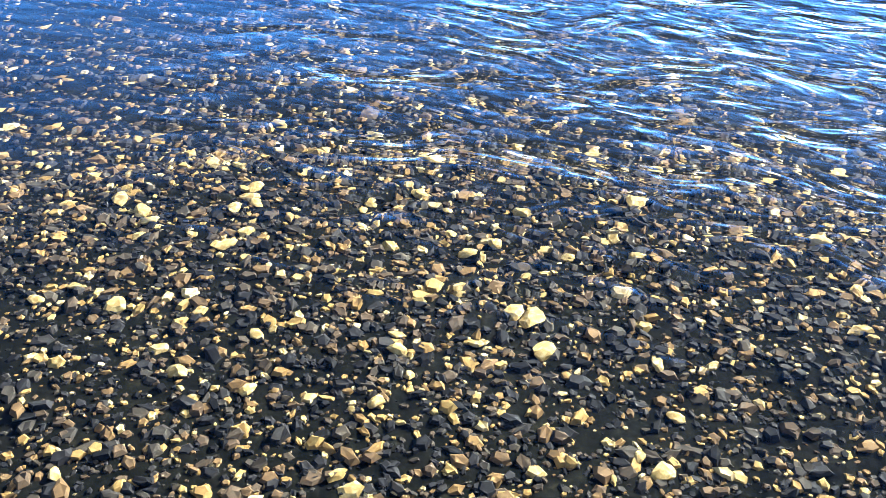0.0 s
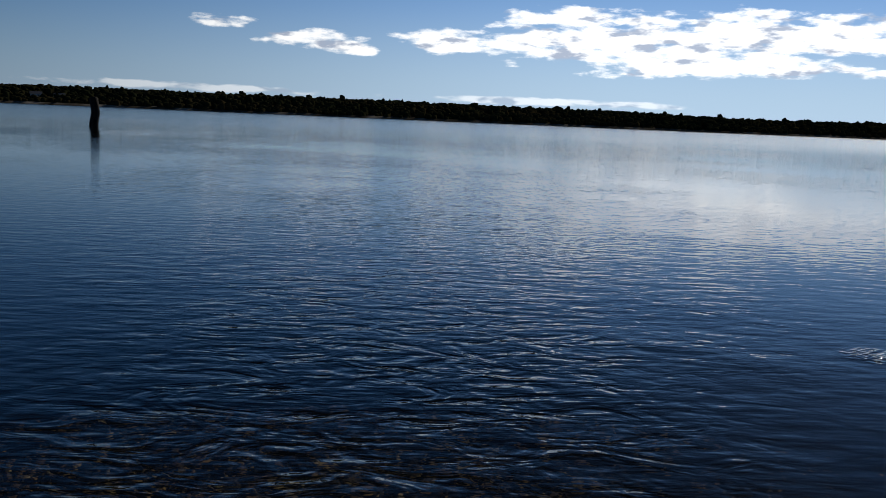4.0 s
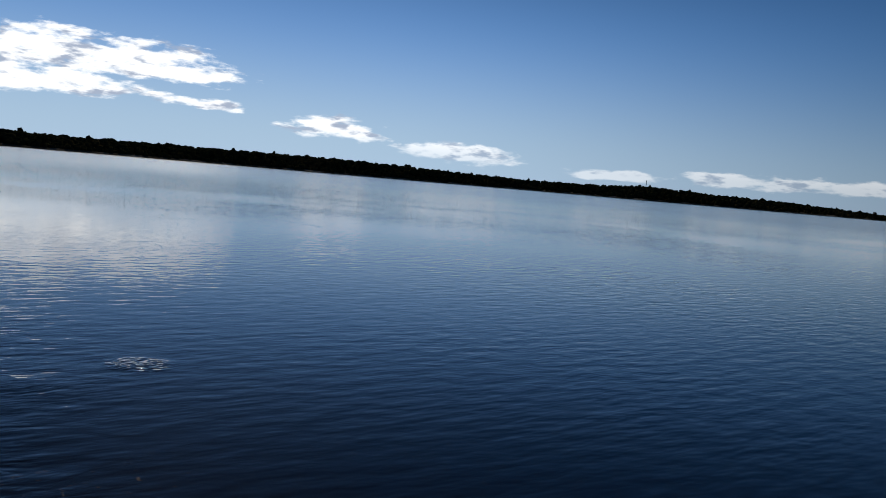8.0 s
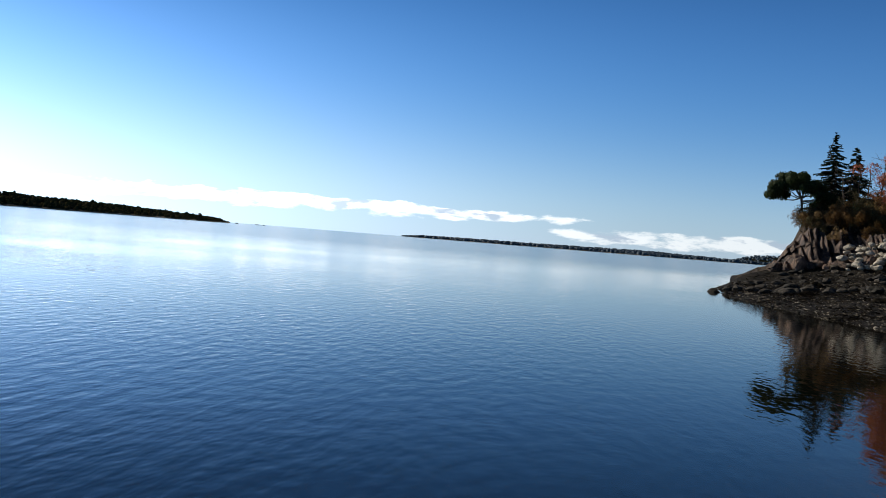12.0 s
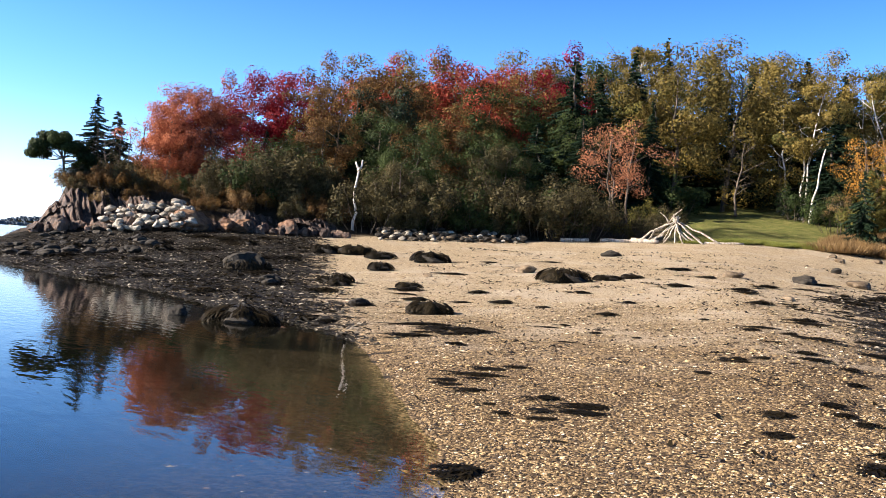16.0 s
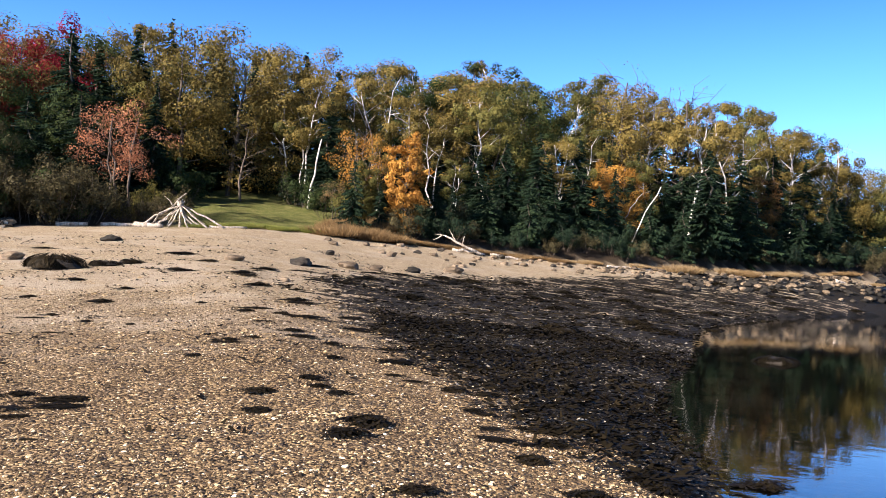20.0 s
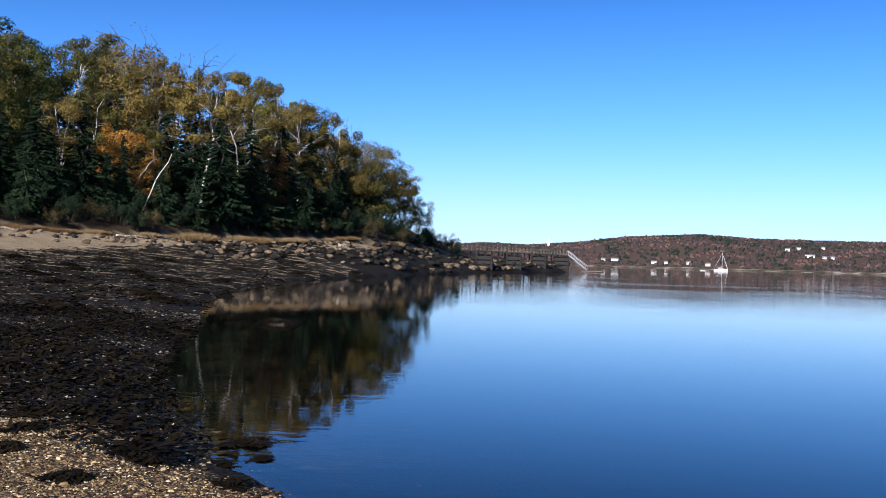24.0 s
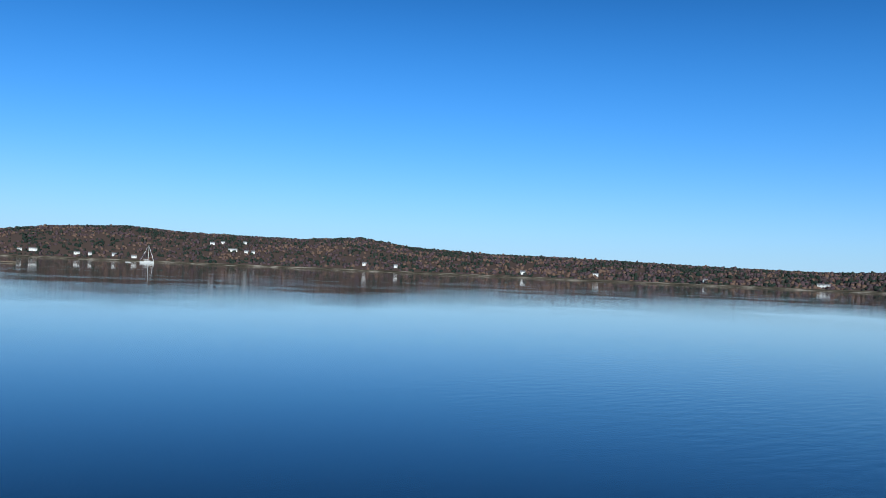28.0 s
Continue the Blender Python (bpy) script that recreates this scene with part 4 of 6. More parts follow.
FEATURE = (
    ("spruce_b", -34.4, 71, 4.2, None), ("spruce_a", -34.1, 74, 7.7, None), ("spruce_b", -33.0, 76, 6.9, None), ("bare", -32.2, 72, 6.2, "rust"), ("bare", -33.5, 72, 6.0, "twig"), ("bare", -32.7, 74, 6.5, "twig"), ("bare", -31.6, 73, 6.8, "twig"), ("shrub_a", -33.7, 68, 4.1, "rust"), ("shrub_a", -32.9, 69, 4.7, "brush"), ("shrub_a", -32.0, 69, 4.6, "brush"), ("shrub_a", -31.2, 68, 4.5, "rust"),
    ("maple_a", -30.7, 73, 7.8, "orange"), ("maple_a", -29.6, 74, 8.8, "orange"), ("maple_b", -28.2, 76, 9.6, "orange"), ("maple_a", -30.2, 71, 7.9, "orange"), ("maple_a", -28.7, 72, 8.9, "orange"), ("maple_a", -24.3, 83, 10.3, "crimson"), ("maple_a", -25.4, 80, 10.2, "crimson"), ("maple_a", -23.2, 82, 10.5, "crimson"), ("round_a", -21.8, 77, 9.7, "rust"), ("round_a", -19.6, 84, 11.4, "rust"),
    ("maple_b", -16.4, 88, 12.0, "rust"), ("round_a", -17.2, 79, 10.2, "needle"), ("maple_a", -13.6, 88, 12.2, "red"), ("maple_a", -11.2, 86, 12.0, "red"), ("round_a", -9.6, 84, 11.3, "rust"), ("maple_b", -8.0, 92, 12.6, "crimson"),
    ("spruce_a", -6.2, 80, 12.4, None), ("spruce_a", -4.6, 86, 11.5, None), ("round_a", -5.3, 96, 12.4, "green"), ("birch_a", -2.6, 98, 13.4, "olive"), ("round_a", 0.2, 88, 13.6, "olive"), ("round_a", 2.9, 90, 13.8, "olive"),
    ("round_a", 6.0, 92, 12.6, "olive"), ("round_a", -18.0, 74, 8.6, "green"), ("round_a", -15.2, 74, 8.3, "rust"), ("round_a", -11.3, 72, 8.0, "green"), ("maple_b", -20.9, 72, 8.5, "rust"), ("spruce_b", -8.2, 76, 8.5, None), ("spruce_a", -5.5, 76, 9.0, None),
    ("sapling", -3.2, 71, 8.8, "salmon"), ("shrub_b", 0.2, 82, 6.2, "green"), ("bare", 3.7, 84, 8.6, "rust"), ("bare", -3.4, 99, 13.5, "twig"), ("bare", 26.2, 112, 12.9, "twig"), ("bare", 30.2, 110, 11.3, "twig"), ("birch_b", 7.2, 88, 11.2, "olive"), ("birch_c", 6.3, 90, 9.8, "yellowgreen"), ("birch_b", 11.6, 92, 12.4, "olive"), ("birch_c", 18.5, 90, 11.5, "yellowgreen"),
    ("column", 13.6, 75, 8.4, "amber"), ("column", 11.0, 77, 6.6, "yellowgreen"), ("spruce_a", 8.8, 86, 10.0, None), ("sapling", 10.6, 80, 8.4, "amber"), ("sapling", 9.4, 79, 5.2, "tan"),
    ("spruce_a", 18.0, 83, 7.4, None), ("spruce_a", 19.6, 84, 8.2, None), ("round_a", 18.8, 100, 11.6, "yellowgreen"), ("round_a", 20.6, 101, 11.4, "green"), ("round_a", 16.6, 99, 11.2, "olive"), ("spruce_a", 21.6, 84, 8.6, None), ("spruce_a", 24.0, 86, 8.4, None), ("maple_b", 26.4, 92, 7.4, "amber"), ("birch_c", 30.6, 94, 10.2, "olive"), ("birch_b", 33.0, 104, 9.4, "olive"), ("spruce_a", 30.2, 96, 7.4, None),
    ("spruce_a", 31.6, 93, 7.9, None), ("spruce_a", 33.4, 99, 7.3, None), ("spruce_a", 35.2, 106, 7.0, None), ("spruce_a", 37.0, 113, 6.4, None), ("spruce_b", 38.7, 120, 5.3, None), ("spruce_b", 40.2, 126, 4.6, None), ("round_a", 34.4, 104, 6.0, "rust"), ("birch_b", 36.4, 116, 8.2, "olive"), ("birch_c", 38.2, 122, 7.4, "olive"), ("round_a", 41.0, 132, 6.0, "olive"), ("round_a", 42.6, 142, 4.6, "olive"), ("round_a", 43.6, 150, 3.5, "olive"), ("shrub_a", 38.5, 122, 2.6, "brush"), ("shrub_a", 40.5, 126, 2.5, "brush"), ("shrub_a", 42.3, 134, 2.1, "brush"), ("shrub_a", 44.2, 146, 1.7, "brush"), ("shrub_a", 36.8, 112, 2.8, "brush"),
)
for key, az, d, top, color in FEATURE:
    plant(key, az, d, top, None, color, wide=1.5 if az < -32 and key.startswith("spruce") else 1.35 if key.startswith("spruce") else 1.0)
plant("pine", -35.95, 65.5, None, 0.62, "green", 36, wide=0.85, sink=height(*polar(-35.95, 65.5)) - 4.35)

# fill the slope behind and between them
rng = np.random.default_rng(77)
az = -34.5
while az < 44.0:
    for row, (dd, drop) in enumerate(((4, 0.5), (9, 0.66), (18, 0.84), (30, 0.96), (45, 1.0), (54, 0.95))):
        a = az + rng.uniform(-0.9, 0.9)
        if a > 44 or a < -35 or (-1.0 < a < 9.8 and row < 3) or (-8.5 < a <= -1.0 and row < 2) or (12.2 < a < 15.0 and row < 2) or (row == 5 and a < 8):
            continue
        if (-27.5 < a < -21.5 and row > 1) or (-32.5 < a <= -27 and row < 3):
            continue
        d = float(np.interp(a, EDGE[:, 0], EDGE[:, 1])) + dd * (0.55 if a < -25 or a > 38 else 1.0) + rng.uniform(-3, 3)
        top = skyline(a) * drop * (rng.uniform(0.90, 1.03) if row > 2 else rng.uniform(0.82, 1.05))
        u = rng.uniform()
        if a < -6:
            key = "round_a" if u < 0.5 else "maple_b" if u < 0.8 else "spruce_a"
            choice = ("green", "brush", "green", "olive") if row < 2 else ("rust", "green", "brush", "green") if row == 2 else ("rust", "rust", "olive", "red")
            color = choice[int(rng.integers(0, 4))] if key != "spruce_a" else None
        elif a < 9.5:
            key, color = ("round_a", ("olive", "yellowgreen", "green")[int(rng.integers(0, 3))]) if u < 0.65 else ("spruce_a", None)
        else:
            if row == 0:
                key, color = ("spruce_b", None) if u < 0.85 else ("birch_c", "yellowgreen")
            elif row == 1 or row == 2:
                key, color = ("spruce_a", None) if u < 0.6 else (("birch_a", "birch_b", "birch_c")[int(rng.integers(0, 3))], ("olive", "yellowgreen")[int(rng.integers(0, 2))])
            elif row == 5:
                key, color = ("round_a", ("olive", "green", "yellowgreen")[int(rng.integers(0, 3))]) if u < 0.7 else ("spruce_a", None)
            elif u < 0.22 and row == 4:
                key, color, top = "bare", "twig", top * 1.04
            else:
                key, color = (("birch_a", "birch_b", "birch_c", "round_a")[int(rng.integers(0, 4))], ("olive", "yellowgreen", "olive", "yellowgreen", "green")[int(rng.integers(0, 5))]) if u < 0.85 else ("spruce_a", None)
        if key == "spruce_a" and (a > 9.5 or a < -6):
            top *= 0.86
        if (d * math.tan(radians(top)) + EYE_H - height(*polar(a, d))) / HEIGHT[key] > 0.42:
            plant(key, a, d, top, None, color, wide=rng.uniform(0.9, 1.2))
    az += 2.15

# dark conifers deep in the woods
rng = np.random.default_rng(78)
for n in range(64):
    a = -26.0 + 67.0 * (n + rng.uniform(0, 1)) / 64
    d = float(np.interp(a, EDGE[:, 0], EDGE[:, 1])) + rng.uniform(24, 42) * (0.55 if a < -18 or a > 38 else 1.0)
    plant("spruce_a", a, d, skyline(a) * rng.uniform(0.6, 0.8), None, None, wide=rng.uniform(1.3, 1.7))

# ---------------------------------------------------------------- undergrowth along the foot of the woods
def edge_at(az):
    return float(np.interp(az, EDGE[:, 0], EDGE[:, 1]))


rng = np.random.default_rng(5)
az = -33.0
while az < 46.0:
    if not -4.4 < az < 8.8:
        left = az < -1
        for k in range(2):
            a = az + rng.uniform(-0.5, 0.5)
            d = edge_at(a) + (4.4 if az < -18.5 else 1.2) + k * 2.6 + rng.uniform(0, 1.5)
            if 9 < a < 13:
                plant("grass", a, d - 1, None, rng.uniform(0.8, 1.5), "tan", label="clump of dry tan beach grass")
            elif left:
                plant("shrub_a" if rng.uniform() < 0.7 else "shrub_b", a, d, None, rng.uniform(0.8, 1.35) * (0.4 if a < -27.5 else 1.0), ("brush", "brush", "brush", "green")[int(rng.integers(0, 4))])
            else:
                # mostly needle green: the woods' shade is put into the leaf colour
                plant("shrub_a" if rng.uniform() < 0.5 else "shrub_b", a, d + k * 2, None, rng.uniform(0.45, 0.8) + k * 0.3, ("needle", "needle", "brush")[int(rng.integers(0, 3))], label="low shrub, leaves coloured dark for the shade of the woods")
    az += 1.15 if az < 30 else 0.9
for a, d, s, c in ((-24.5, 65.5, 1.3, "brush"), (-22.4, 65.5, 1.3, "brush"), (-26.6, 66, 1.1, "brush"), (-12.6, 66, 1.35, "brush"), (-10.6, 66, 1.3, "brush"), (-14.6, 66, 1.25, "green"), (-6.4, 66, 1.2, "brush"), (-4.9, 66.5, 1.1, "brush"),
                   (-3.0, 67.5, 0.5, "olive"), (-1.6, 68, 0.55, "brush"), (0.1, 69.5, 0.75, "brush"), (9.0, 80, 1.0, "green"), (7.0, 86, 1.0, "green"), (10.2, 78, 1.1, "yellowgreen"), (-1.4, 74, 0.7, "yellowgreen")):
    plant("shrub_a", a, d, None, s, c)
for n in range(60):
    a = rng.uniform(-35.6, -19.5)
    plant("shrub_a", a, edge_at(a) + rng.uniform(2.2, 5.0), None, rng.uniform(0.25, 0.55), ("rust", "brush", "rust", "tan")[n % 4], label="low rust-brown scrub on the cliff top")
az = 1.2
while az < 46:
    a = az + rng.uniform(-0.3, 0.3)
    if a > 24 and math.sin(a * 2.3) + rng.uniform(-0.8, 0.8) < 0.1:
        az += 0.3
        continue
    plant("grass", a, edge_at(a) + rng.uniform(-1.2, 0.3) * (1.0 if a < 26 else 2.2), None, rng.uniform(0.28, 0.45) * (2.0 if 9 < a < 12.5 else 0.9 if a < 26 else rng.uniform(0.8, 1.7)), "grass" if a < 8.5 else "tan" if a < 22 or rng.uniform() < 0.4 else "straw", wide=2.0, label="thin dry grass along the top of the beach")
    az += 0.62 if az < 13 else 0.6


# ---------------------------------------------------------------- stones
def rock_mesh(name, seed, mat, rough=0.28, flat=0.6, cuts=2, angular=0.0):
    bm = bmesh.new()
    bmesh.ops.create_icosphere(bm, subdivisions=cuts, radius=0.5)
    rng_ = np.random.default_rng(seed)
    o = Vector(rng_.uniform(-50, 50, 3))
    planes = [(Vector(rng_.normal(0, 1, 3)).normalized(), rng_.uniform(0.27, 0.42)) for _ in range(int(9 * angular))]
    for v in bm.verts:
        for n, lim in planes:
            over = v.co.dot(n) - lim
            if over > 0:
                v.co -= n * over * 0.9
        v.co *= 1 + rough * noise.noise(v.co * 2.2 + o) + rough * 0.45 * noise.noise(v.co * 6 + o)
        v.co.z *= flat
    me = bpy.data.meshes.new(name)
    bm.to_mesh(me)
    bm.free()
    me.materials.append(mat)
    me.polygons.foreach_set("use_smooth", np.full(len(me.polygons), angular < 0.5))
    return me


ROCKS = {"tan": [rock_mesh("tan_rock", i, ROCK_TAN, 0.25, 0.62, 3, 0.5) for i in (1, 2, 3)], "dark": [rock_mesh("dark_rock", i, ROCK_DARK, 0.34, 0.62, 3, 0.8) for i in (4, 5, 6)],
         "pale": [rock_mesh("pale_rock", i, ROCK_PALE, 0.22, 0.7, 2, 0.9) for i in (7, 8, 9, 10)], "mole": [rock_mesh("mole_stone", i, ROCK_MOLE, 0.3, 0.66, 2, 0.9) for i in (41, 42, 43)], "cliff": [rock_mesh("cliff_rock", i, ROCK_CLIFF, 0.3, 0.9, 4, 1.0) for i in (11, 12, 13, 14)]}


def rock(kind, x, y, w, n, name, label, group="", tall=1.0, sink=0.18, turn=None, lift=0.0, wide=1.0):
    me = ROCKS[kind][n % len(ROCKS[kind])]
    ob = new(name, me)
    ob.matrix_basis = pose(x, y, max(height(x, y), -0.35) + w * tall * (0.5 * 0.62 - sink) + lift, 0, 0, (n * 67) % 360 if turn is None else turn) @ Matrix.Diagonal((w, w * wide, w * tall, 1))
    return tagged(ob, label, "rock", group)


# ---------------------------------------------------------------- rockweed
def fronds(rng_, n, radius, hgt, ln, wid):
    """Limp fronds lying over one another, four points each."""
    hub = rng_.normal(0, 0.42 * radius, (6, 2)).clip(-0.8 * radius, 0.8 * radius) * (1, 0.6)
    hub[0] = 0
    pick = rng_.choice(6, n, p=(0.34, 0.2, 0.16, 0.12, 0.1, 0.08))
    t, r = rng_.uniform(0, 2 * np.pi, n), radius * 0.42 * np.abs(rng_.normal(0, 0.6, n)).clip(0, 1.3)
    c = np.stack([hub[pick, 0] + np.cos(t) * r, hub[pick, 1] + np.sin(t) * r * 0.6, np.zeros(n)], 1)
    c[:, 2] = hgt * (1 - np.hypot(c[:, 0], c[:, 1]) / radius).clip(0.06, 1) * rng_.uniform(0.3, 1, n)
    a = rng_.uniform(0, 2 * np.pi, n)
    d = np.stack([np.cos(a), np.sin(a), rng_.uniform(-0.35, 0.25, n)], 1) * (ln * rng_.uniform(0.5, 1.4, n))[:, None]
    s = np.stack([-np.sin(a), np.cos(a), rng_.uniform(-0.3, 0.3, n)], 1) * (wid * rng_.uniform(0.5, 1.3, n))[:, None]
    v = np.stack([c - s * 0.4, c + s * 0.4, c + d + s, c + d - s], 1)
    v[:, :2, 2] += 0.02
    v[:, 2:, 2] = np.maximum(v[:, 2:, 2] - hgt * 0.25, 0.004)
    i = np.arange(n)[:, None] * 4
    return v.reshape(-1, 3), np.concatenate([i + [[0, 1, 2]], i + [[0, 2, 3]]])


WEEDS = []
for i in range(4):
    v, f = fronds(np.random.default_rng(40 + i), 420, 0.5, 0.11, 0.14, 0.022)
    WEEDS.append(make_mesh("rockweed_clump", v, f, WEED))
def drape(rng_, n, low, high, ln, wid):
    """Strands of weed hanging down the sides of a unit boulder, from high to low on it."""
    t = rng_.uniform(0, 2 * np.pi, n)
    k0 = rng_.uniform(low, high, n)
    ln = ln * rng_.uniform(0.5, 1.4, n)
    k1, k2 = np.maximum(k0 - ln, 0), np.maximum(k0 - 2 * ln, 0)
    t2 = t + rng_.normal(0, 0.12, n)

    def at(k, tt, off):
        r = 0.5 * np.sqrt(np.maximum(1 - (k * 0.98) ** 2.4, 0.01)) + off
        r = r * (1 + 0.13 * np.sin(3 * tt + 1.0) + 0.08 * np.sin(7 * tt + 2.0))
        return np.stack([np.cos(tt) * r, np.sin(tt) * r * 0.8, 0.36 * k * (1 + 0.12 * np.sin(5 * tt)) + off * 0.4], 1)

    off = rng_.uniform(0, 0.035, n)
    a_, b_, c_ = at(k0, t, off), at(k1, t2, off + 0.012), at(k2, t2 + rng_.normal(0, 0.05, n), off + rng_.uniform(0, 0.05, n))
    s = np.stack([-np.sin(t), np.cos(t), rng_.uniform(-0.4, 0.4, n)], 1) * (wid * rng_.uniform(0.5, 1.4, n))[:, None]
    v = np.stack([a_ - s * 0.5, a_ + s * 0.5, b_ - s, b_ + s, c_ - s * 0.5, c_ + s * 0.5], 1).reshape(-1, 3)
    i = np.arange(n)[:, None] * 6
    return v, np.concatenate([i + [[0, 1, 3]], i + [[0, 3, 2]], i + [[2, 3, 5]], i + [[2, 5, 4]]])


MOUNDS, SKIRTS = [], []
for i in range(3):
    MOUNDS.append(make_mesh("weed_cover", *drape(np.random.default_rng(50 + i), 1000, 0.2, 1.0, 0.22, 0.014), WEED))
    SKIRTS.append(make_mesh("weed_skirt", *drape(np.random.default_rng(60 + i), 700, 0.1, 0.55, 0.2, 0.012), WEED))


def weedy_boulder(x, y, w, n, tall=1.0, bare=False, long=1.0):
    root = new("weedy_boulder")
    root.matrix_basis = pose(x, y, max(height(x, y), -0.1) - 0.02, 0, 0, (n * 31) % 40 - 20)
    st = part("stone", ROCKS["dark"][n % 3], None, root)
    st.matrix_basis = pose(0, 0, 0.06 * w * tall) @ Matrix.Diagonal((w * 0.98, w * 0.78, w * tall * 0.98, 1))
    cover = part("weed", (SKIRTS if bare else MOUNDS)[n % 3], None, root, "hanging dark rockweed fronds")
    cover.matrix_basis = Matrix.Diagonal((w * long, w, w * tall, 1))
    tagged(root, "dark boulder, bare on top, with rockweed round its foot" if bare else "boulder draped in dark brown rockweed", "boulder", "weedy boulders")


FLAT_NEAR = ((3.95, 7.25, 0.8), (4.3, 7.75, 0.5), (4.14, 10.3, 0.5), (4.5, 10.8, 0.45), (4.08, 6.1, 0.45), (3.1, 6.55, 0.45), (3.5, 8.4, 0.5), (4.4, 9.2, 0.6), (3.3, 9.9, 0.35), (1.9, 8.6, 0.65), (-1.3, 10.9, 0.39), (-1.6, 9.9, 0.26), (1.1, 10.3, 0.42), (1.0, 9.2, 0.34), (1.7, 11.2, 0.46), (1.75, 10.6, 0.33), (1.9, 10.2, 0.32), (-1.5, 7.6, 0.55), (-3.8, 18.5, 1.3), (-3.5, 16.2, 0.46), (-1.3, 18.6, 0.33), (-0.5, 17.9, 0.24),
             (-2.1, 20.3, 0.36), (0.8, 21.8, 0.34), (-1.3, 22.5, 0.67), (0.5, 13.2, 0.3), (1.0, 14.8, 0.37), (1.4, 15.0, 0.3), (1.6, 19.3, 0.46), (2.3, 19.3, 0.46), (2.1, 16.1, 0.48), (2.6, 15.0, 0.38), (2.4, 13.6, 0.42), (3.6, 11.5, 0.5), (3.9, 11.3, 0.44), (4.7, 14.7, 0.4), (3.9, 9.2, 0.55), (3.1, 7.7, 0.45), (1.7, 6.3, 0.36), (3.9, 7.0, 0.6), (1.6, 8.0, 0.47))
FLAT_FAR = ((0.6, 41.7, 1.5), (0.3, 31.6, 1.3), (-7.7, 28.4, 1.2), (-5.4, 27.9, 0.9), (-4.2, 25.2, 0.9), (-2.5, 28.8, 0.7), (2.3, 31.4, 1.1), (2.4, 26.2, 0.95), (4.7, 14.1, 0.45), (4.2, 18.2, 0.55), (5.2, 7.5, 0.5), (4.9, 6.9, 0.25), (4.5, 6.9, 0.3), (3.4, 35.0, 1.2), (6.0, 33.0, 1.3), (7.5, 37.0, 1.5), (1.5, 36.5, 1.0), (-1.0, 26.0, 0.6), (3.0, 22.5, 0.8), (-3.0, 24.0, 0.5), (-6.6, 25.3, 0.9))
for n, (x, y, w) in enumerate(FLAT_NEAR + FLAT_FAR):
    ob = new("rockweed_clump", WEEDS[n % 4])
    ob.matrix_basis = pose(x, y, max(height(x, y), 0.0) + 0.006, 0, 0, (n * 37) % 50 - 25) @ Matrix.Diagonal((w * 1.15, w * 1.3, min(w, 0.9) * 0.9, 1))
    tagged(ob, "flat clump of dark brown rockweed on the pebbles", "seaweed", "rockweed on the beach")
for n, (x, y, w, tall) in enumerate(((-5.5, 22.0, 1.1, 0.8), (-3.6, 33.5, 1.7, 0.8), (-2.1, 34.4, 1.0, 0.6), (-1.3, 35.6, 0.8, 0.6), (-10.7, 42.2, 1.8, 0.75), (-13.4, 43.2, 1.4, 0.7), (-15.2, 45.0, 1.8, 0.7), (-16.9, 45.2, 1.6, 0.8),
                                    (-8.85, 18.9, 1.6, 0.75), (14.2, 19.8, 1.2, 0.6), (21.0, 33.3, 0.9, 0.6), (9.8, 22.5, 0.9, 0.6), (15.5, 30.0, 1.1, 0.6), (-11.3, 30.6, 0.8, 0.7), (-8.1, 29.5, 0.8, 0.7), (-22.0, 36.5, 1.0, 0.6), (-17.5, 38.0, 0.9, 0.5), (-26.0, 45.0, 1.2, 0.6))):
    weedy_boulder(x, y, w, n, tall)
weedy_boulder(-16.0, 34.2, 1.8, 3, 1.2, True)
for n, (x, y, w) in enumerate(((-5.5, 37.8, 0.9), (-3.0, 50.7, 1.0), (2.5, 38.5, 0.8), (3.5, 29.9, 0.4), (5.4, 40.4, 1.05), (7.8, 42.8, 1.0), (9.4, 44.0, 0.8), (12.1, 47.5, 0.95), (15.7, 52.2, 1.2), (-8.7, 34.2, 0.42), (-10.4, 19.1, 0.48))):
    rock(("tan", "dark")[n % 3 == 1], x, y, w, n, "beach_rock", "rounded granite rock half sunk in the beach", "rocks on the beach", 0.85 if n < 10 else 1.4, 0.18 if n > 9 else 0.22, lift=0.0 if n < 10 else 0.28)
for n, (x, y, w) in enumerate(((-13.0, 29.8, 0.8), (-10.7, 30.4, 0.8), (-11.3, 36.6, 0.9), (-7.6, 23.2, 0.6), (-7.8, 20.0, 0.4), (-29.6, 42.7, 0.9), (-12.4, 28.5, 0.65), (-10.4, 29.3, 0.7), (-24.1, 41.8, 0.9), (-19.0, 40.5, 0.7), (-22.0, 47.0, 0.8))):
    weedy_boulder(x, y, w * 1.05, n + 3, 1.0, n % 3 == 0)

# stones strewn along the upper beach below the woods
rng = np.random.default_rng(9)
for n in range(270):
    a = rng.uniform(9.0, 47.0) if n < 150 else rng.uniform(24.0, 46.0)
    d = edge_at(a) - abs(rng.normal(0, 1)) * (4.0 if a > 20 else 7.0) - 0.8
    x, y = polar(a, d)
    rock("tan" if rng.uniform() < 0.75 else "dark", x, y, rng.uniform(0.22, 0.75), n, "shore_stone", "weathered shore stone on the upper beach", "stones of the upper beach", 1.0)
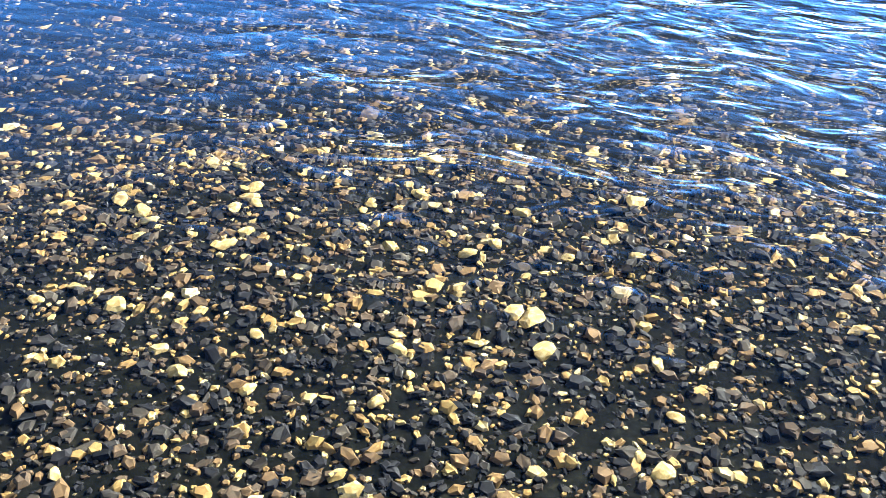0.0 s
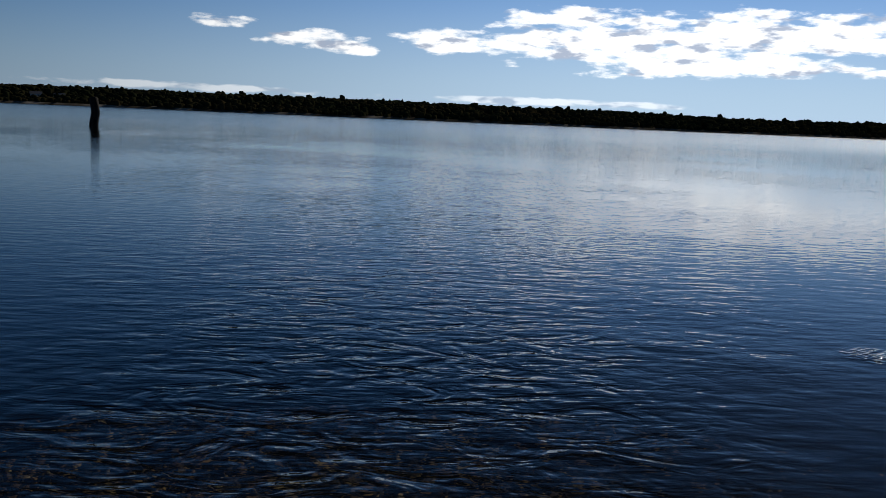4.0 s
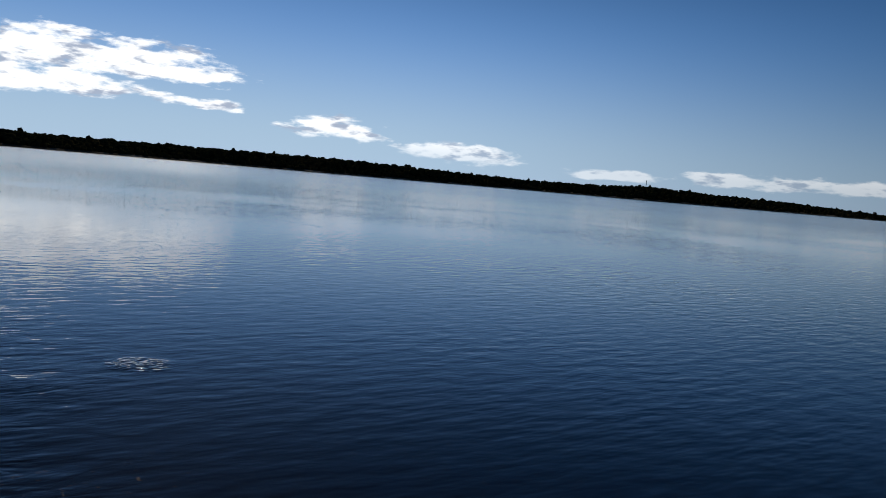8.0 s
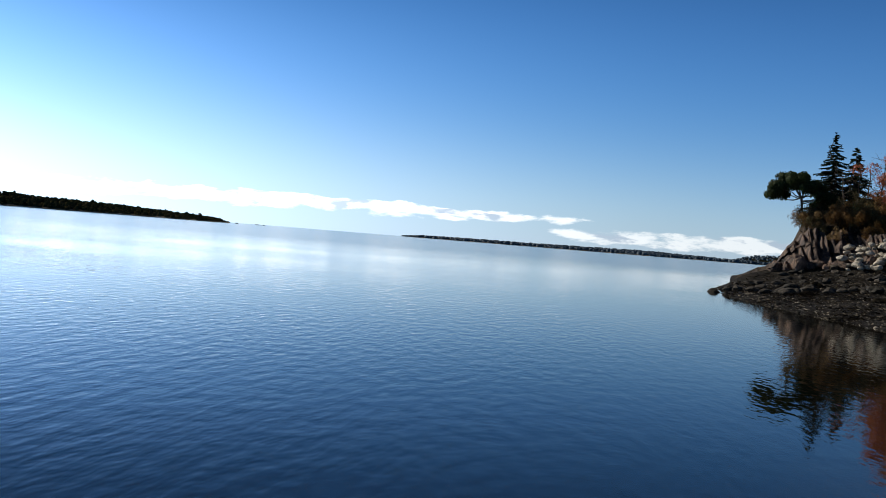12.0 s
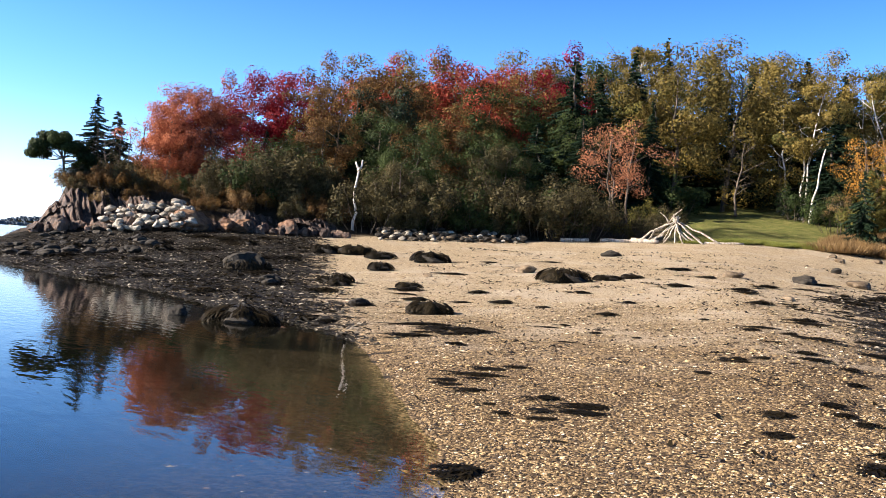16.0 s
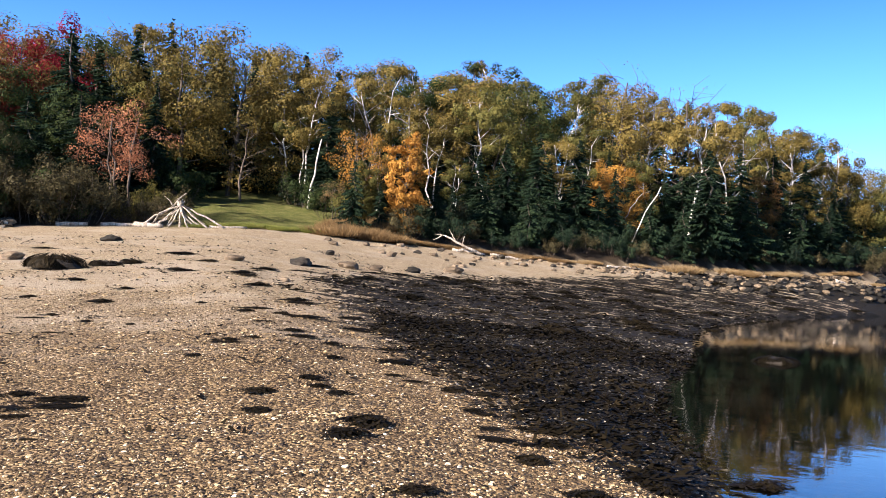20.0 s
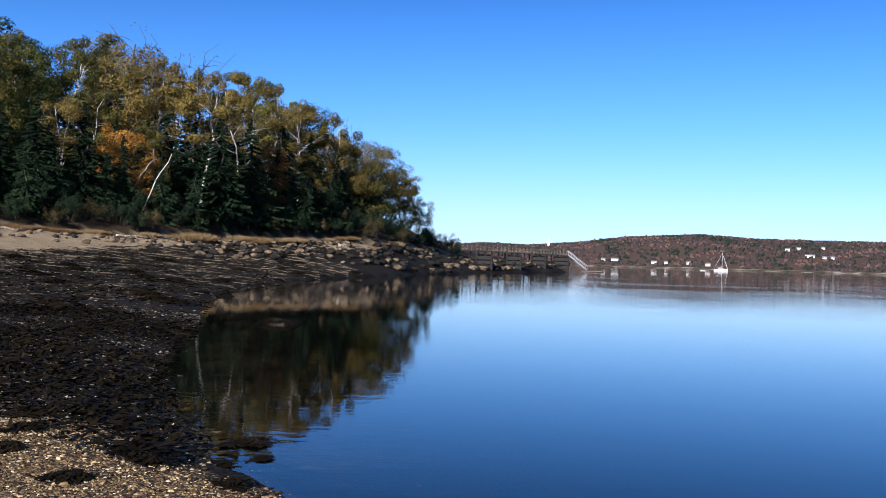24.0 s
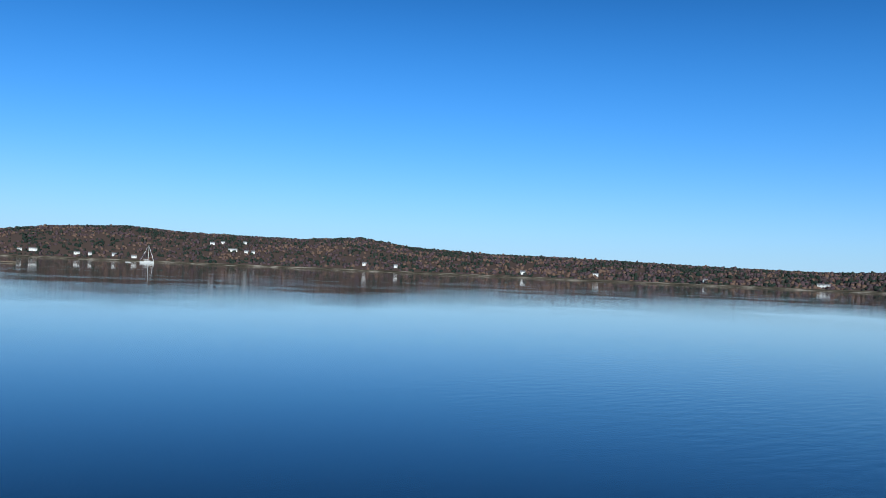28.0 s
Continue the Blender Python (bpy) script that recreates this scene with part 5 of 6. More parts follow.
for n in range(210):
    a = rng.uniform(40.5, 52.6)
    k = rng.uniform(0, 1)
    d0, d1 = np.interp(a, (40.5, 44.3, 48.2, 52.6), (97, 112, 150, 205)), np.interp(a, (40.5, 44.3, 47, 52.6), (112, 140, 163, 214))
    x, y = polar(a, d0 + (d1 - d0) * k)
    rock("mole" if n % 4 else "tan", x, y, rng.uniform(0.6, 1.5), n, "breakwater_stone", "dark weedy stone of the old breakwater", "stones of the breakwater", 1.0, 0.15)

for n in range(110):
    a = rng.uniform(30.0, 42.0)
    d = edge_at(a) - rng.uniform(1.0, 16.0)
    x, y = polar(a, d)
    if height(x, y) > 0.0:
        rock("dark" if n % 3 else "tan", x, y, rng.uniform(0.35, 1.0), n, "flat_stone", "dark weedy stone on the shelving shore", "stones of the shelving shore", 0.9, 0.12)

# the cliff under the woods, one weathered face with upright fissures
def cliff_face():
    azs, ks = np.linspace(-36.75, -18.6, 600), np.linspace(0, 1, 26)
    tall = np.interp(azs, (-36.75, -36.5, -36.1, -35.6, -35, -34, -33, -30, -28, -24, -20.5, -18.6), (0.2, 0.7, 1.4, 2.0, 2.4, 2.5, 2.2, 1.5, 1.25, 1.15, 1.1, 0.2))
    verts = []
    for a, h in zip(azs, tall):
        d0, z0 = edge_at(a), float(np.interp(a, EDGE[:, 0], EDGE[:, 2]))
        for k in ks:
            p = Vector((a * 1.08, 0, 0))
            slab = noise.noise(Vector((p.x * 0.75, k * 0.6, 3.0)))
            crack = 1 - abs(noise.noise(Vector((p.x * 1.2 + k * 1.6, k * 0.9, 7.0)))) * 2.2
            fine = noise.noise(Vector((p.x * 4.2 + k * 3, k * 4.0, 1.0)))
            block = noise.cell(Vector((p.x * 1.1 + 0.9 * k + 50, k * 4.0 + 10 + p.x * 0.4, 2.0))) + 0.8 * noise.noise(Vector((p.x * 0.9, k * 3.5, 9.0)))
            out = 1.3 * slab - 0.4 * max(crack, 0) ** 3 + 0.3 * fine + 0.6 * block
            out *= min(1.0, 2.5 * (1 - k) + 0.25)
            d = d0 - 0.4 - out * 0.9 + 2.6 * k ** 1.1 + 1.8 * max(k - 0.85, 0) / 0.15
            verts.append((d * math.sin(radians(a)), d * math.cos(radians(a)), z0 - 0.6 + (h + 0.6) * min(k / 0.9, 1) * (1 + 0.22 * slab + 0.10 * fine)))
    m = len(ks)
    i, j = np.meshgrid(np.arange(len(azs) - 1), np.arange(m - 1), indexing="ij")
    o = (i * m + j).ravel()
    faces = np.stack([o, o + m, o + m + 1, o + 1], 1)
    tagged(new("cliff", make_mesh("cliff", verts, faces, ROCK_CLIFF)), "brown fissured sea cliff below the woods", "cliff", kind="structure")


cliff_face()
rng = np.random.default_rng(10)
for n in range(40):
    a = -37.2 + 18.0 * n / 39 + rng.uniform(-0.2, 0.2)
    w = rng.uniform(0.6, 1.3)
    x, y = polar(a, edge_at(a) - 0.9 + rng.uniform(-0.5, 0.5))
    rock("cliff", x, y, w, n, "cliff_rock", "broken brown rock fallen at the foot of the cliff", "rocks of the cliff", rng.uniform(0.6, 1.1), 0.1, wide=rng.uniform(0.6, 0.9))
for n in range(70):
    a = rng.uniform(-40.2, -30.0)
    d = rng.uniform(47.0, 60.0)
    x, y = polar(a, d)
    if height(x, y) > -0.25:
        rock("dark", x, y, rng.uniform(0.3, 0.95), n, "point_rock", "black weed-stained rock on the point below the cliff", "rocks of the point", rng.uniform(0.6, 1.0), 0.12, wide=rng.uniform(0.6, 1.0))
ROCKS["russet"] = [rock_mesh("russet_rock", i, ROCK_RUSSET, 0.3, 0.7, 4, 0.6) for i in (31, 32)]
for n, (a, w, tall) in enumerate(((-28.5, 2.5, 0.8), (-26.5, 1.7, 0.8), (-25.4, 1.6, 0.85), (-22.8, 2.0, 0.8))):
    x, y = polar(a, edge_at(a) - 1.1)
    rock("russet", x, y, w, n, "russet_boulder", "large smooth russet boulder at the foot of the cliff", "russet boulders", tall, 0.08, turn=-a + 90 * n, wide=0.7)
for n in range(95):
    a = rng.uniform(-33.4, -28.4)
    k = rng.uniform(0, 1)
    x, y = polar(a, edge_at(a) - 2.6 + 2.5 * k)
    ob = rock("pale", x, y, rng.uniform(0.35, 0.95), n, "riprap_stone", "pale weathered riprap stone heaped on the bank", "riprap", 0.7, 0.05, lift=0.15 + (0.8 + 0.7 * (a + 33.4) / 5.0) * k, wide=rng.uniform(0.55, 0.9))
    ob.matrix_basis = ob.matrix_basis @ Matrix.Rotation(rng.uniform(-0.4, 0.4), 4, "Y")
for n in range(150):
    a = rng.uniform(-17.5, -8.6)
    k = rng.uniform(0, 1)
    x, y = polar(a, edge_at(a) - 2.6 + 3.2 * k)
    rock(("pale", "dark", "dark", "tan", "dark")[n % 5], x, y, rng.uniform(0.22, 0.62), n, "bank_stone", "grey-white stone at the foot of the shrubs", "stone heap", 0.9, 0.1, lift=0.55 * k * rng.uniform(0.5, 1.0), turn=rng.uniform(0, 360))


# ---------------------------------------------------------------- driftwood
def rod(name, a, b, r0, r1, mat, parent, seed=0, bend=0.04, label=""):
    p = Pile()
    limb(p, np.random.default_rng(seed), a, b, r0, r1, bend, 7, 8)
    return part(name, p.mesh(name, mat), None, parent, label)


def driftwood_cone(az, d):
    x, y = polar(az, d)
    root = tagged(new("driftwood_cone"), "cone of bleached driftwood poles leaning together", "driftwood shelter")
    root.matrix_basis = pose(x, y, height(x, y) - 0.05, 0, 0, -az)
    rg = np.random.default_rng(3)
    for i in range(14):
        t = math.pi * (0.5 + 2 * i / 14) + rg.uniform(-0.1, 0.1)
        r = rg.uniform(1.1, 2.0) * (1.25 if math.cos(t) < -0.3 or math.cos(t) > 0.6 else 0.7)
        foot = (math.cos(t) * r, math.sin(t) * r * 0.8, 0)
        tip = (-math.cos(t) * 0.25 + rg.uniform(-0.1, 0.1), -math.sin(t) * 0.25, rg.uniform(1.45, 1.95))
        rod("pole", foot, tip, rg.uniform(0.045, 0.08), 0.035, DRIFT, root, i)
    rod("pole", (1.3, -0.3, 0), (-1.05, 0.3, 2.05), 0.07, 0.04, DRIFT, root, 40)
    rod("pole", (-1.9, -0.4, 0), (0.35, 0.2, 2.35), 0.07, 0.04, DRIFT, root, 41)
    rod("pole", (3.1, -0.3, 0.05), (0.2, 0.2, 1.5), 0.08, 0.04, DRIFT, root, 42)


driftwood_cone(0.3, 65.8)
for n, (a0, d0, a1, d1, r) in enumerate(((-6.4, 65.0, -4.7, 64.6, 0.17), (-4.0, 65.4, -2.0, 65.0, 0.16), (-2.2, 65.0, -0.6, 64.6, 0.2), (2.0, 65.8, 4.2, 66.2, 0.1), (16.6, 73.0, 18.6, 73.6, 0.14), (18.9, 74.2, 21.4, 75.5, 0.13), (38.8, 103.0, 41.4, 110.0, 0.2), (26.0, 80.0, 28.6, 83.0, 0.12))):
    (x0, y0), (x1, y1) = polar(a0, d0), polar(a1, d1)
    ob = tagged(new("driftwood_log"), "bleached driftwood log lying along the top of the beach", "driftwood", "driftwood logs")
    rod("log", (x0, y0, height(x0, y0) + r * 0.7), (x1, y1, height(x1, y1) + r * 0.7), r, r * 0.7, DRIFT, ob, n, 0.03)

x, y = polar(16.6, 72.6)
root = tagged(new("driftwood_branch"), "bleached forked driftwood branch stranded on the beach", "driftwood")
root.matrix_basis = pose(x, y, height(x, y), 0, 0, -16)
stem = rod("stem", (1.9, 0, 0.05), (-0.6, 0, 1.15), 0.12, 0.06, DRIFT, root, 2, 0.1)
for i, (p, q) in enumerate((((-0.2, 0, 0.95), (-1.4, 0.1, 1.25)), ((0.3, 0, 0.75), (-0.3, 0.3, 1.7)), ((0.8, 0, 0.5), (0.9, -0.3, 1.2)), ((-0.9, 0, 1.15), (-1.5, 0.2, 0.8)))):
    rod("branch", p, q, 0.05, 0.02, DRIFT, stem, 20 + i, 0.15)

x, y = polar(-19.0, 62.5)
root = tagged(new("dead_snag"), "bare white dead tree trunk with a forked top", "dead tree")
root.matrix_basis = pose(x, y, height(x, y) - 0.2, 0, 0, 19)
trunk = rod("trunk", (0, 0, 0), (0.15, 0, 4.4), 0.10, 0.06, DEADWOOD, root, 5, 0.02)
rod("branch", (0.15, 0, 4.2), (0.32, 0.05, 4.9), 0.06, 0.05, DEADWOOD, trunk, 6, 0.1)
rod("branch", (0.12, 0, 4.1), (-0.1, 0.05, 4.75), 0.06, 0.05, DEADWOOD, trunk, 7, 0.1)
for n, (a0, d, e0, a1, e1, r) in enumerate(((27.3, 88, 3.4, 28.9, 5.8, 0.065), (26.4, 89, 4.4, 27.9, 5.4, 0.035), (7.7, 84, 4.6, 8.3, 7.6, 0.11))):
    (x0, y0), (x1, y1) = polar(a0, d), polar(a1, d)
    ob = tagged(new("dead_birch"), "pale dead birch trunk leaning at the edge of the woods", "dead tree")
    rod("trunk", (x0, y0, EYE_H + d * math.tan(radians(e0)) - 1.8), (x1, y1, EYE_H + d * math.tan(radians(e1))), r, r * 0.5, DEADWOOD, ob, 60 + n, 0.06)


# ---------------------------------------------------------------- wharf, boat, piling and far buildings
def plain(name, color, rough=0.6, metal=0.0, vary=0.12, scale=3.0):
    m, t, b = base_mat(name, rough, 0.4)
    b.inputs["Metallic"].default_value = metal
    n = noise_at(t, place(t), scale, 5.0)
    lo, hi = tuple(c * (1 - vary) for c in color), tuple(min(c * (1 + vary), 0.95) for c in color)
    t.links.new(ramp(t, n.outputs[0], ((0.35, lo), (0.65, hi))), b.inputs["Base Color"])
    return m


WHITE, ROOF, DECK, GREYWOOD = plain("white_paint", (0.66, 0.66, 0.64)), plain("grey_roof", (0.2, 0.2, 0.21)), plain("weathered_deck", (0.2, 0.16, 0.11)), plain("grey_timber", (0.008, 0.007, 0.006), vary=0.4)
ALU = plain("galvanised_metal", (0.6, 0.61, 0.62), 0.4, 0.6)


def box(x0, y0, z0, x1, y1, z1, bevel=0.0):
    bm = bmesh.new()
    bmesh.ops.create_cube(bm, size=1)
    for v in bm.verts:
        v.co = Vector(((x0 + x1) / 2 + v.co.x * (x1 - x0), (y0 + y1) / 2 + v.co.y * (y1 - y0), (z0 + z1) / 2 + v.co.z * (z1 - z0)))
    if bevel:
        bmesh.ops.bevel(bm, geom=bm.edges[:], offset=bevel, segments=1, affect="EDGES")
    return bm


for n, (a, d, w) in enumerate(((47.7, 152, 2.8), (49.5, 170, 2.9), (51.0, 190, 3.2), (52.35, 208, 3.7))):
    x, y = polar(a, d)
    root = tagged(new("timber_crib"), "dark stone-filled timber crib of a ruined wharf", "wharf crib", "wharf cribs")
    root.matrix_basis = pose(x, y, 0, 0, 0, -a)
    top = EYE_H + d * math.tan(radians(0.42))
    for lay in range(9):
        z = -0.6 + (top + 0.6) * lay / 9
        thick = (top + 0.6) / 9 * 1.7
        for s in (-1, 1):
            if lay % 2:
                part("timber", box(-w / 2, s * w * 0.42 - 0.16, z, w / 2, s * w * 0.42 + 0.16, z + thick, 0.04), GREYWOOD, root)
            else:
                part("timber", box(s * w * 0.42 - 0.16, -w / 2, z, s * w * 0.42 + 0.16, w / 2, z + thick, 0.04), GREYWOOD, root)
    fill = part("stone_fill", ROCKS["mole"][n % 3], None, root)
    fill.matrix_basis = pose(0, 0, top * 0.45) @ Matrix.Diagonal((w * 1.05, w * 1.05, top * 1.6, 1))
    part("post", box(-w * 0.5, -w * 0.5, 0, -w * 0.5 + 0.35, -w * 0.5 + 0.35, top + 0.8, 0.04), GREYWOOD, root)
    for s in (-0.2, 0.3):
        lump = part("rubble", ROCKS["mole"][(n + 1) % 3], None, root)
        lump.matrix_basis = pose(s * w, 0, top) @ Matrix.Diagonal((w * 0.4, w * 0.4, 0.7, 1))

# the walkway behind the cribs
pier = tagged(new("pier"), "long timber pier with a railing on piles", "pier")
P0, P1 = Vector((*polar(44.6, 168), 0)), Vector((*polar(52.55, 222), 0))
along = (P1 - P0).normalized()
pier.matrix_basis = Matrix.Translation(P0) @ Matrix.Rotation(math.atan2(along.y, along.x), 4, "Z")
span = (P1 - P0).length
zd = 3.95
part("deck", box(0, -1.0, zd - 0.25, span, 1.0, zd, 0.02), DECK, pier)
for s in (-1, 1):
    part("rail", box(0, s * 0.95 - 0.05, zd + 1.0, span, s * 0.95 + 0.05, zd + 1.1), DECK, pier)
    part("rail", box(0, s * 0.95 - 0.04, zd + 0.5, span, s * 0.95 + 0.04, zd + 0.58), DECK, pier)
post_me = None
for i in range(int(span / 1.8) + 1):
    for s in (-1, 1):
        if post_me is None:
            post_me = part("rail_post", box(-0.06, -0.06, 0, 0.06, 0.06, 1.1), DECK, pier).data
            ob = pier.children[-1]
        else:
            ob = part("rail_post", post_me, None, pier)
        ob.matrix_basis = pose(i * 1.8, s * 0.95, zd)
pile_me = None
for i in range(int(span / 6) + 1):
    for s in (-1, 1):
        ob = rod("pile", (0, 0, -1.5), (0, 0, zd - 0.2), 0.17, 0.15, PILE, pier, 3, 0.0) if pile_me is None else part("pile", pile_me, None, pier)
        pile_me = ob.data
        ob.matrix_basis = pose(i * 6 + 0.4, s * 0.8, 0)
gang = tagged(new("gangway"), "pale metal gangway sloping down to a float", "gangway")
G0, G1 = Vector((*polar(52.75, 222), 3.9)), Vector((*polar(53.9, 221.5), 0.45))
for s in (-0.5, 0.5):
    up_ = Vector((0.6 * s, 0.9 * s, 0))
    rod("beam", G0 + up_, G1 + up_, 0.12, 0.12, ALU, gang, 1, 0.0)
    rod("handrail", G0 + up_ + Vector((0, 0, 1.0)), G1 + up_ + Vector((0, 0, 1.0)), 0.07, 0.07, ALU, gang, 1, 0.0)
    for i in range(7):
        p = G0.lerp(G1, i / 6) + up_
        rod("baluster", p, p + Vector((0, 0, 1.0)), 0.05, 0.05, ALU, gang, 1, 0.0)
walk_bm = box(-0.5, 0, -0.05, 0.5, 1, 0.05)
for v in walk_bm.verts:
    side = Vector((0.6, 0.9, 0)).normalized() * v.co.x
    v.co = G0.lerp(G1, v.co.y) + side + Vector((0, 0, v.co.z))
part("tread", walk_bm, ALU, gang)
flo = tagged(new("float_dock"), "low grey floating dock at the foot of the gangway", "dock")
flo.matrix_basis = pose(*polar(54.2, 221), -0.1, 0, 0, -54)
part("deck", box(-2.4, -1.2, 0.2, 2.4, 1.2, 0.4, 0.03), DECK, flo)
for i in (-1, 0, 1):
    part("pontoon", box(i * 1.6 - 0.7, -1.1, -0.3, i * 1.6 + 0.7, 1.1, 0.2, 0.08), GREYWOOD, flo)


def sailboat(az, d, ln):
    root = tagged(new("sailboat"), "white sailboat with bare mast moored in the bay", "boat")
    root.matrix_basis = pose(*polar(az, d), 0, 0, 0, -az + 14)
    bm = bmesh.new()
    rows_ = []
    for i in range(11):
        k = i / 10
        half = ln * 0.16 * math.sin(math.pi * min(0.25 + k * 0.75, 1)) ** 0.7 * (1 - k ** 5)
        sheer = 1.15 + 0.35 * k ** 2
        rows_.append([bm.verts.new((ln * (k - 0.5), s * half * f, z)) for s, f, z in ((-1, 1, sheer), (-1, 0.85, 0.1), (0, 0, -0.5), (1, 0.85, 0.1), (1, 1, sheer))])
    for a, b in zip(rows_, rows_[1:]):
        for j in range(4):
            bm.faces.new((a[j], a[j + 1], b[j + 1], b[j]))
        bm.faces.new((a[4], a[0], b[0], b[4]))
    bm.faces.new(rows_[0])
    part("hull", bm, WHITE, root)
    part("cabin", box(-ln * 0.2, -0.8, 1.1, ln * 0.2, 0.8, 1.75, 0.15), WHITE, root)
    mast = rod("mast", (ln * 0.08, 0, 1.2), (ln * 0.08, 0, 12.2), 0.13, 0.09, WHITE, root, 1, 0.0)
    rod("boom", (ln * 0.08, 0, 2.6), (-ln * 0.32, 0, 2.6), 0.16, 0.16, WHITE, mast, 1, 0.0, "boom with furled white sail")
    for i, (e, f) in enumerate((((ln * 0.5, 0, 1.4), (ln * 0.08, 0, 12.0)), ((-ln * 0.5, 0, 1.2), (ln * 0.08, 0, 12.0)))):
        rod("stay", e, f, 0.05, 0.05, ALU, mast, 1, 0.0)
    rod("furled_jib", (ln * 0.46, 0, 1.9), (ln * 0.12, 0, 10.6), 0.16, 0.08, WHITE, mast, 1, 0.0)


sailboat(61.75, 640, 9.0)
sk = tagged(new("dinghy"), "small white dinghy on the water near the sailboat", "boat")
sk.matrix_basis = pose(*polar(60.7, 640), 0, 0, 0, -40)
part("hull", box(-1.7, -0.7, -0.1, 1.7, 0.7, 0.55, 0.25), WHITE, sk)

x, y = polar(-156.65, 76)
root = tagged(new("piling"), "old dark wooden piling standing in the water", "piling")
root.matrix_basis = pose(x, y, 0)
post = rod("post", (0, 0, -4.0), (0.04, 0, 2.1), 0.4, 0.33, PILE, root, 9, 0.01)
rod("cap", (0.04, 0, 2.05), (0.05, 0, 2.22), 0.3, 0.2, PILE, post, 10, 0.0, "worn rounded top")


def house(az, d, z, w, h, deep=7.0, turn=0.0, label="small white house with a grey roof on the far shore"):
    root = tagged(new("house"), label, "house", "far houses")
    root.matrix_basis = pose(*polar(az, d), z, 0, 0, -az + turn)
    wall = part("wall", box(-w / 2, -deep / 2, -2.0, w / 2, deep / 2, h), WHITE, root)
    bm = bmesh.new()
    e = 0.4
    vs = [bm.verts.new(p) for p in ((-w / 2 - e, -deep / 2 - e, h), (w / 2 + e, -deep / 2 - e, h), (w / 2 + e, deep / 2 + e, h), (-w / 2 - e, deep / 2 + e, h), (-w / 2 - e, 0, h + deep * 0.33), (w / 2 + e, 0, h + deep * 0.33))]
    for f in ((0, 1, 5, 4), (2, 3, 4, 5), (0, 4, 3), (1, 2, 5), (3, 2, 1, 0)):
        bm.faces.new([vs[i] for i in f])
    part("roof", bm, ROOF, root)
    n = max(2, int(w / 3.5))
    for i in range(n):
        part("window", box(-w / 2 + w * (i + 0.5) / n - 0.5, -deep / 2 - 0.06, h * 0.35, -w / 2 + w * (i + 0.5) / n + 0.5, -deep / 2 + 0.02, h * 0.75), GREYWOOD, wall)


for a, e, w in ((55.6, 0.36, 17), (54.9, 0.34, 9), (57.9, 0.3, 12), (59.9, 0.3, 8), (61.0, 0.24, 10), (58.6, 0.26, 7), (66.6, 0.82, 20), (67.4, 0.76, 8), (67.8, 0.78, 7), (65.4, 1.2, 11), (66.0, 1.28, 9), (67.3, 1.3, 8),
                (74.5, 0.35, 8), (76.4, 0.3, 7), (84.2, 0.25, 9), (88.6, 0.3, 10), (101.5, 0.2, 20), (95.0, 0.2, 8)):
    ks = np.linspace(0.03, 1.0, 60)
    dd_, zz_ = hill_top(np.full(60, a), ks)
    k = int(np.argmin(abs(np.degrees(np.arctan2(zz_ + 2 - EYE_H, dd_)) - e)))
    house(a, float(dd_[k]) - 6, float(zz_[k]) + 1.5, w * 0.62, 1.6, deep=4.0, turn=(a * 53) % 30 - 15)
dd_, zz_ = hill_top(np.array([51.6]), np.array([0.55]))
st = tagged(new("church"), "white church steeple above the far woods", "church")
st.matrix_basis = pose(*polar(51.6, float(dd_[0])), float(zz_[0]), 0, 0, -50)
tower = part("tower", box(-2.2, -2.2, -2, 2.2, 2.2, 9), WHITE, st)
bm = bmesh.new()
bmesh.ops.create_cone(bm, cap_ends=True, segments=8, radius1=2.1, radius2=0.15, depth=9)
bmesh.ops.translate(bm, verts=bm.verts, vec=(0, 0, 13.4))
part("spire", bm, WHITE, tower)
for a, d, z in ((-159.8, 690, 4.5), (-158.6, 690, 4.0)):
    house(a, d, z, 7, 2.2, 5.0)

# beacon on the tip of the far ridge, mast above it, and skerries
x, y = polar(-71.0, 1370)
root = tagged(new("day_beacon"), "dark skeleton beacon on the tip of the far shore", "beacon")
root.matrix_basis = pose(x, y, 0)
for sx in (-1, 1):
    for sy in (-1, 1):
        rod("leg", (sx * 2.2, sy * 2.2, -2), (sx * 0.6, sy * 0.6, 8), 0.3, 0.22, PILE, root, 1, 0.0)
part("platform", box(-1.6, -1.6, 7.6, 1.6, 1.6, 8.2), PILE, root)
part("daymark", box(-2.6, -0.2, 8.2, 2.6, 0.2, 11.0), PILE, root)
x, y = polar(-83.6, 1330)
root = tagged(new("radio_mast"), "thin mast standing above the far woods", "mast")
root.matrix_basis = pose(x, y, 10)
rod("shaft", (0, 0, 0), (0, 0, 17.5), 0.5, 0.35, PILE, root, 1, 0.0)
for n, (a, d, w) in enumerate(((-68.8, 1450, 9), (-67.6, 1700, 14), (-67.2, 1700, 8))):
    x, y = polar(a, d)
    ob = new("skerry", ROCKS["dark"][n])
    ob.matrix_basis = pose(x, y, 0.4) @ Matrix.Diagonal((w, w * 0.5, 4.0, 1))
    tagged(ob, "low dark skerry off the tip of the far shore", "skerry")


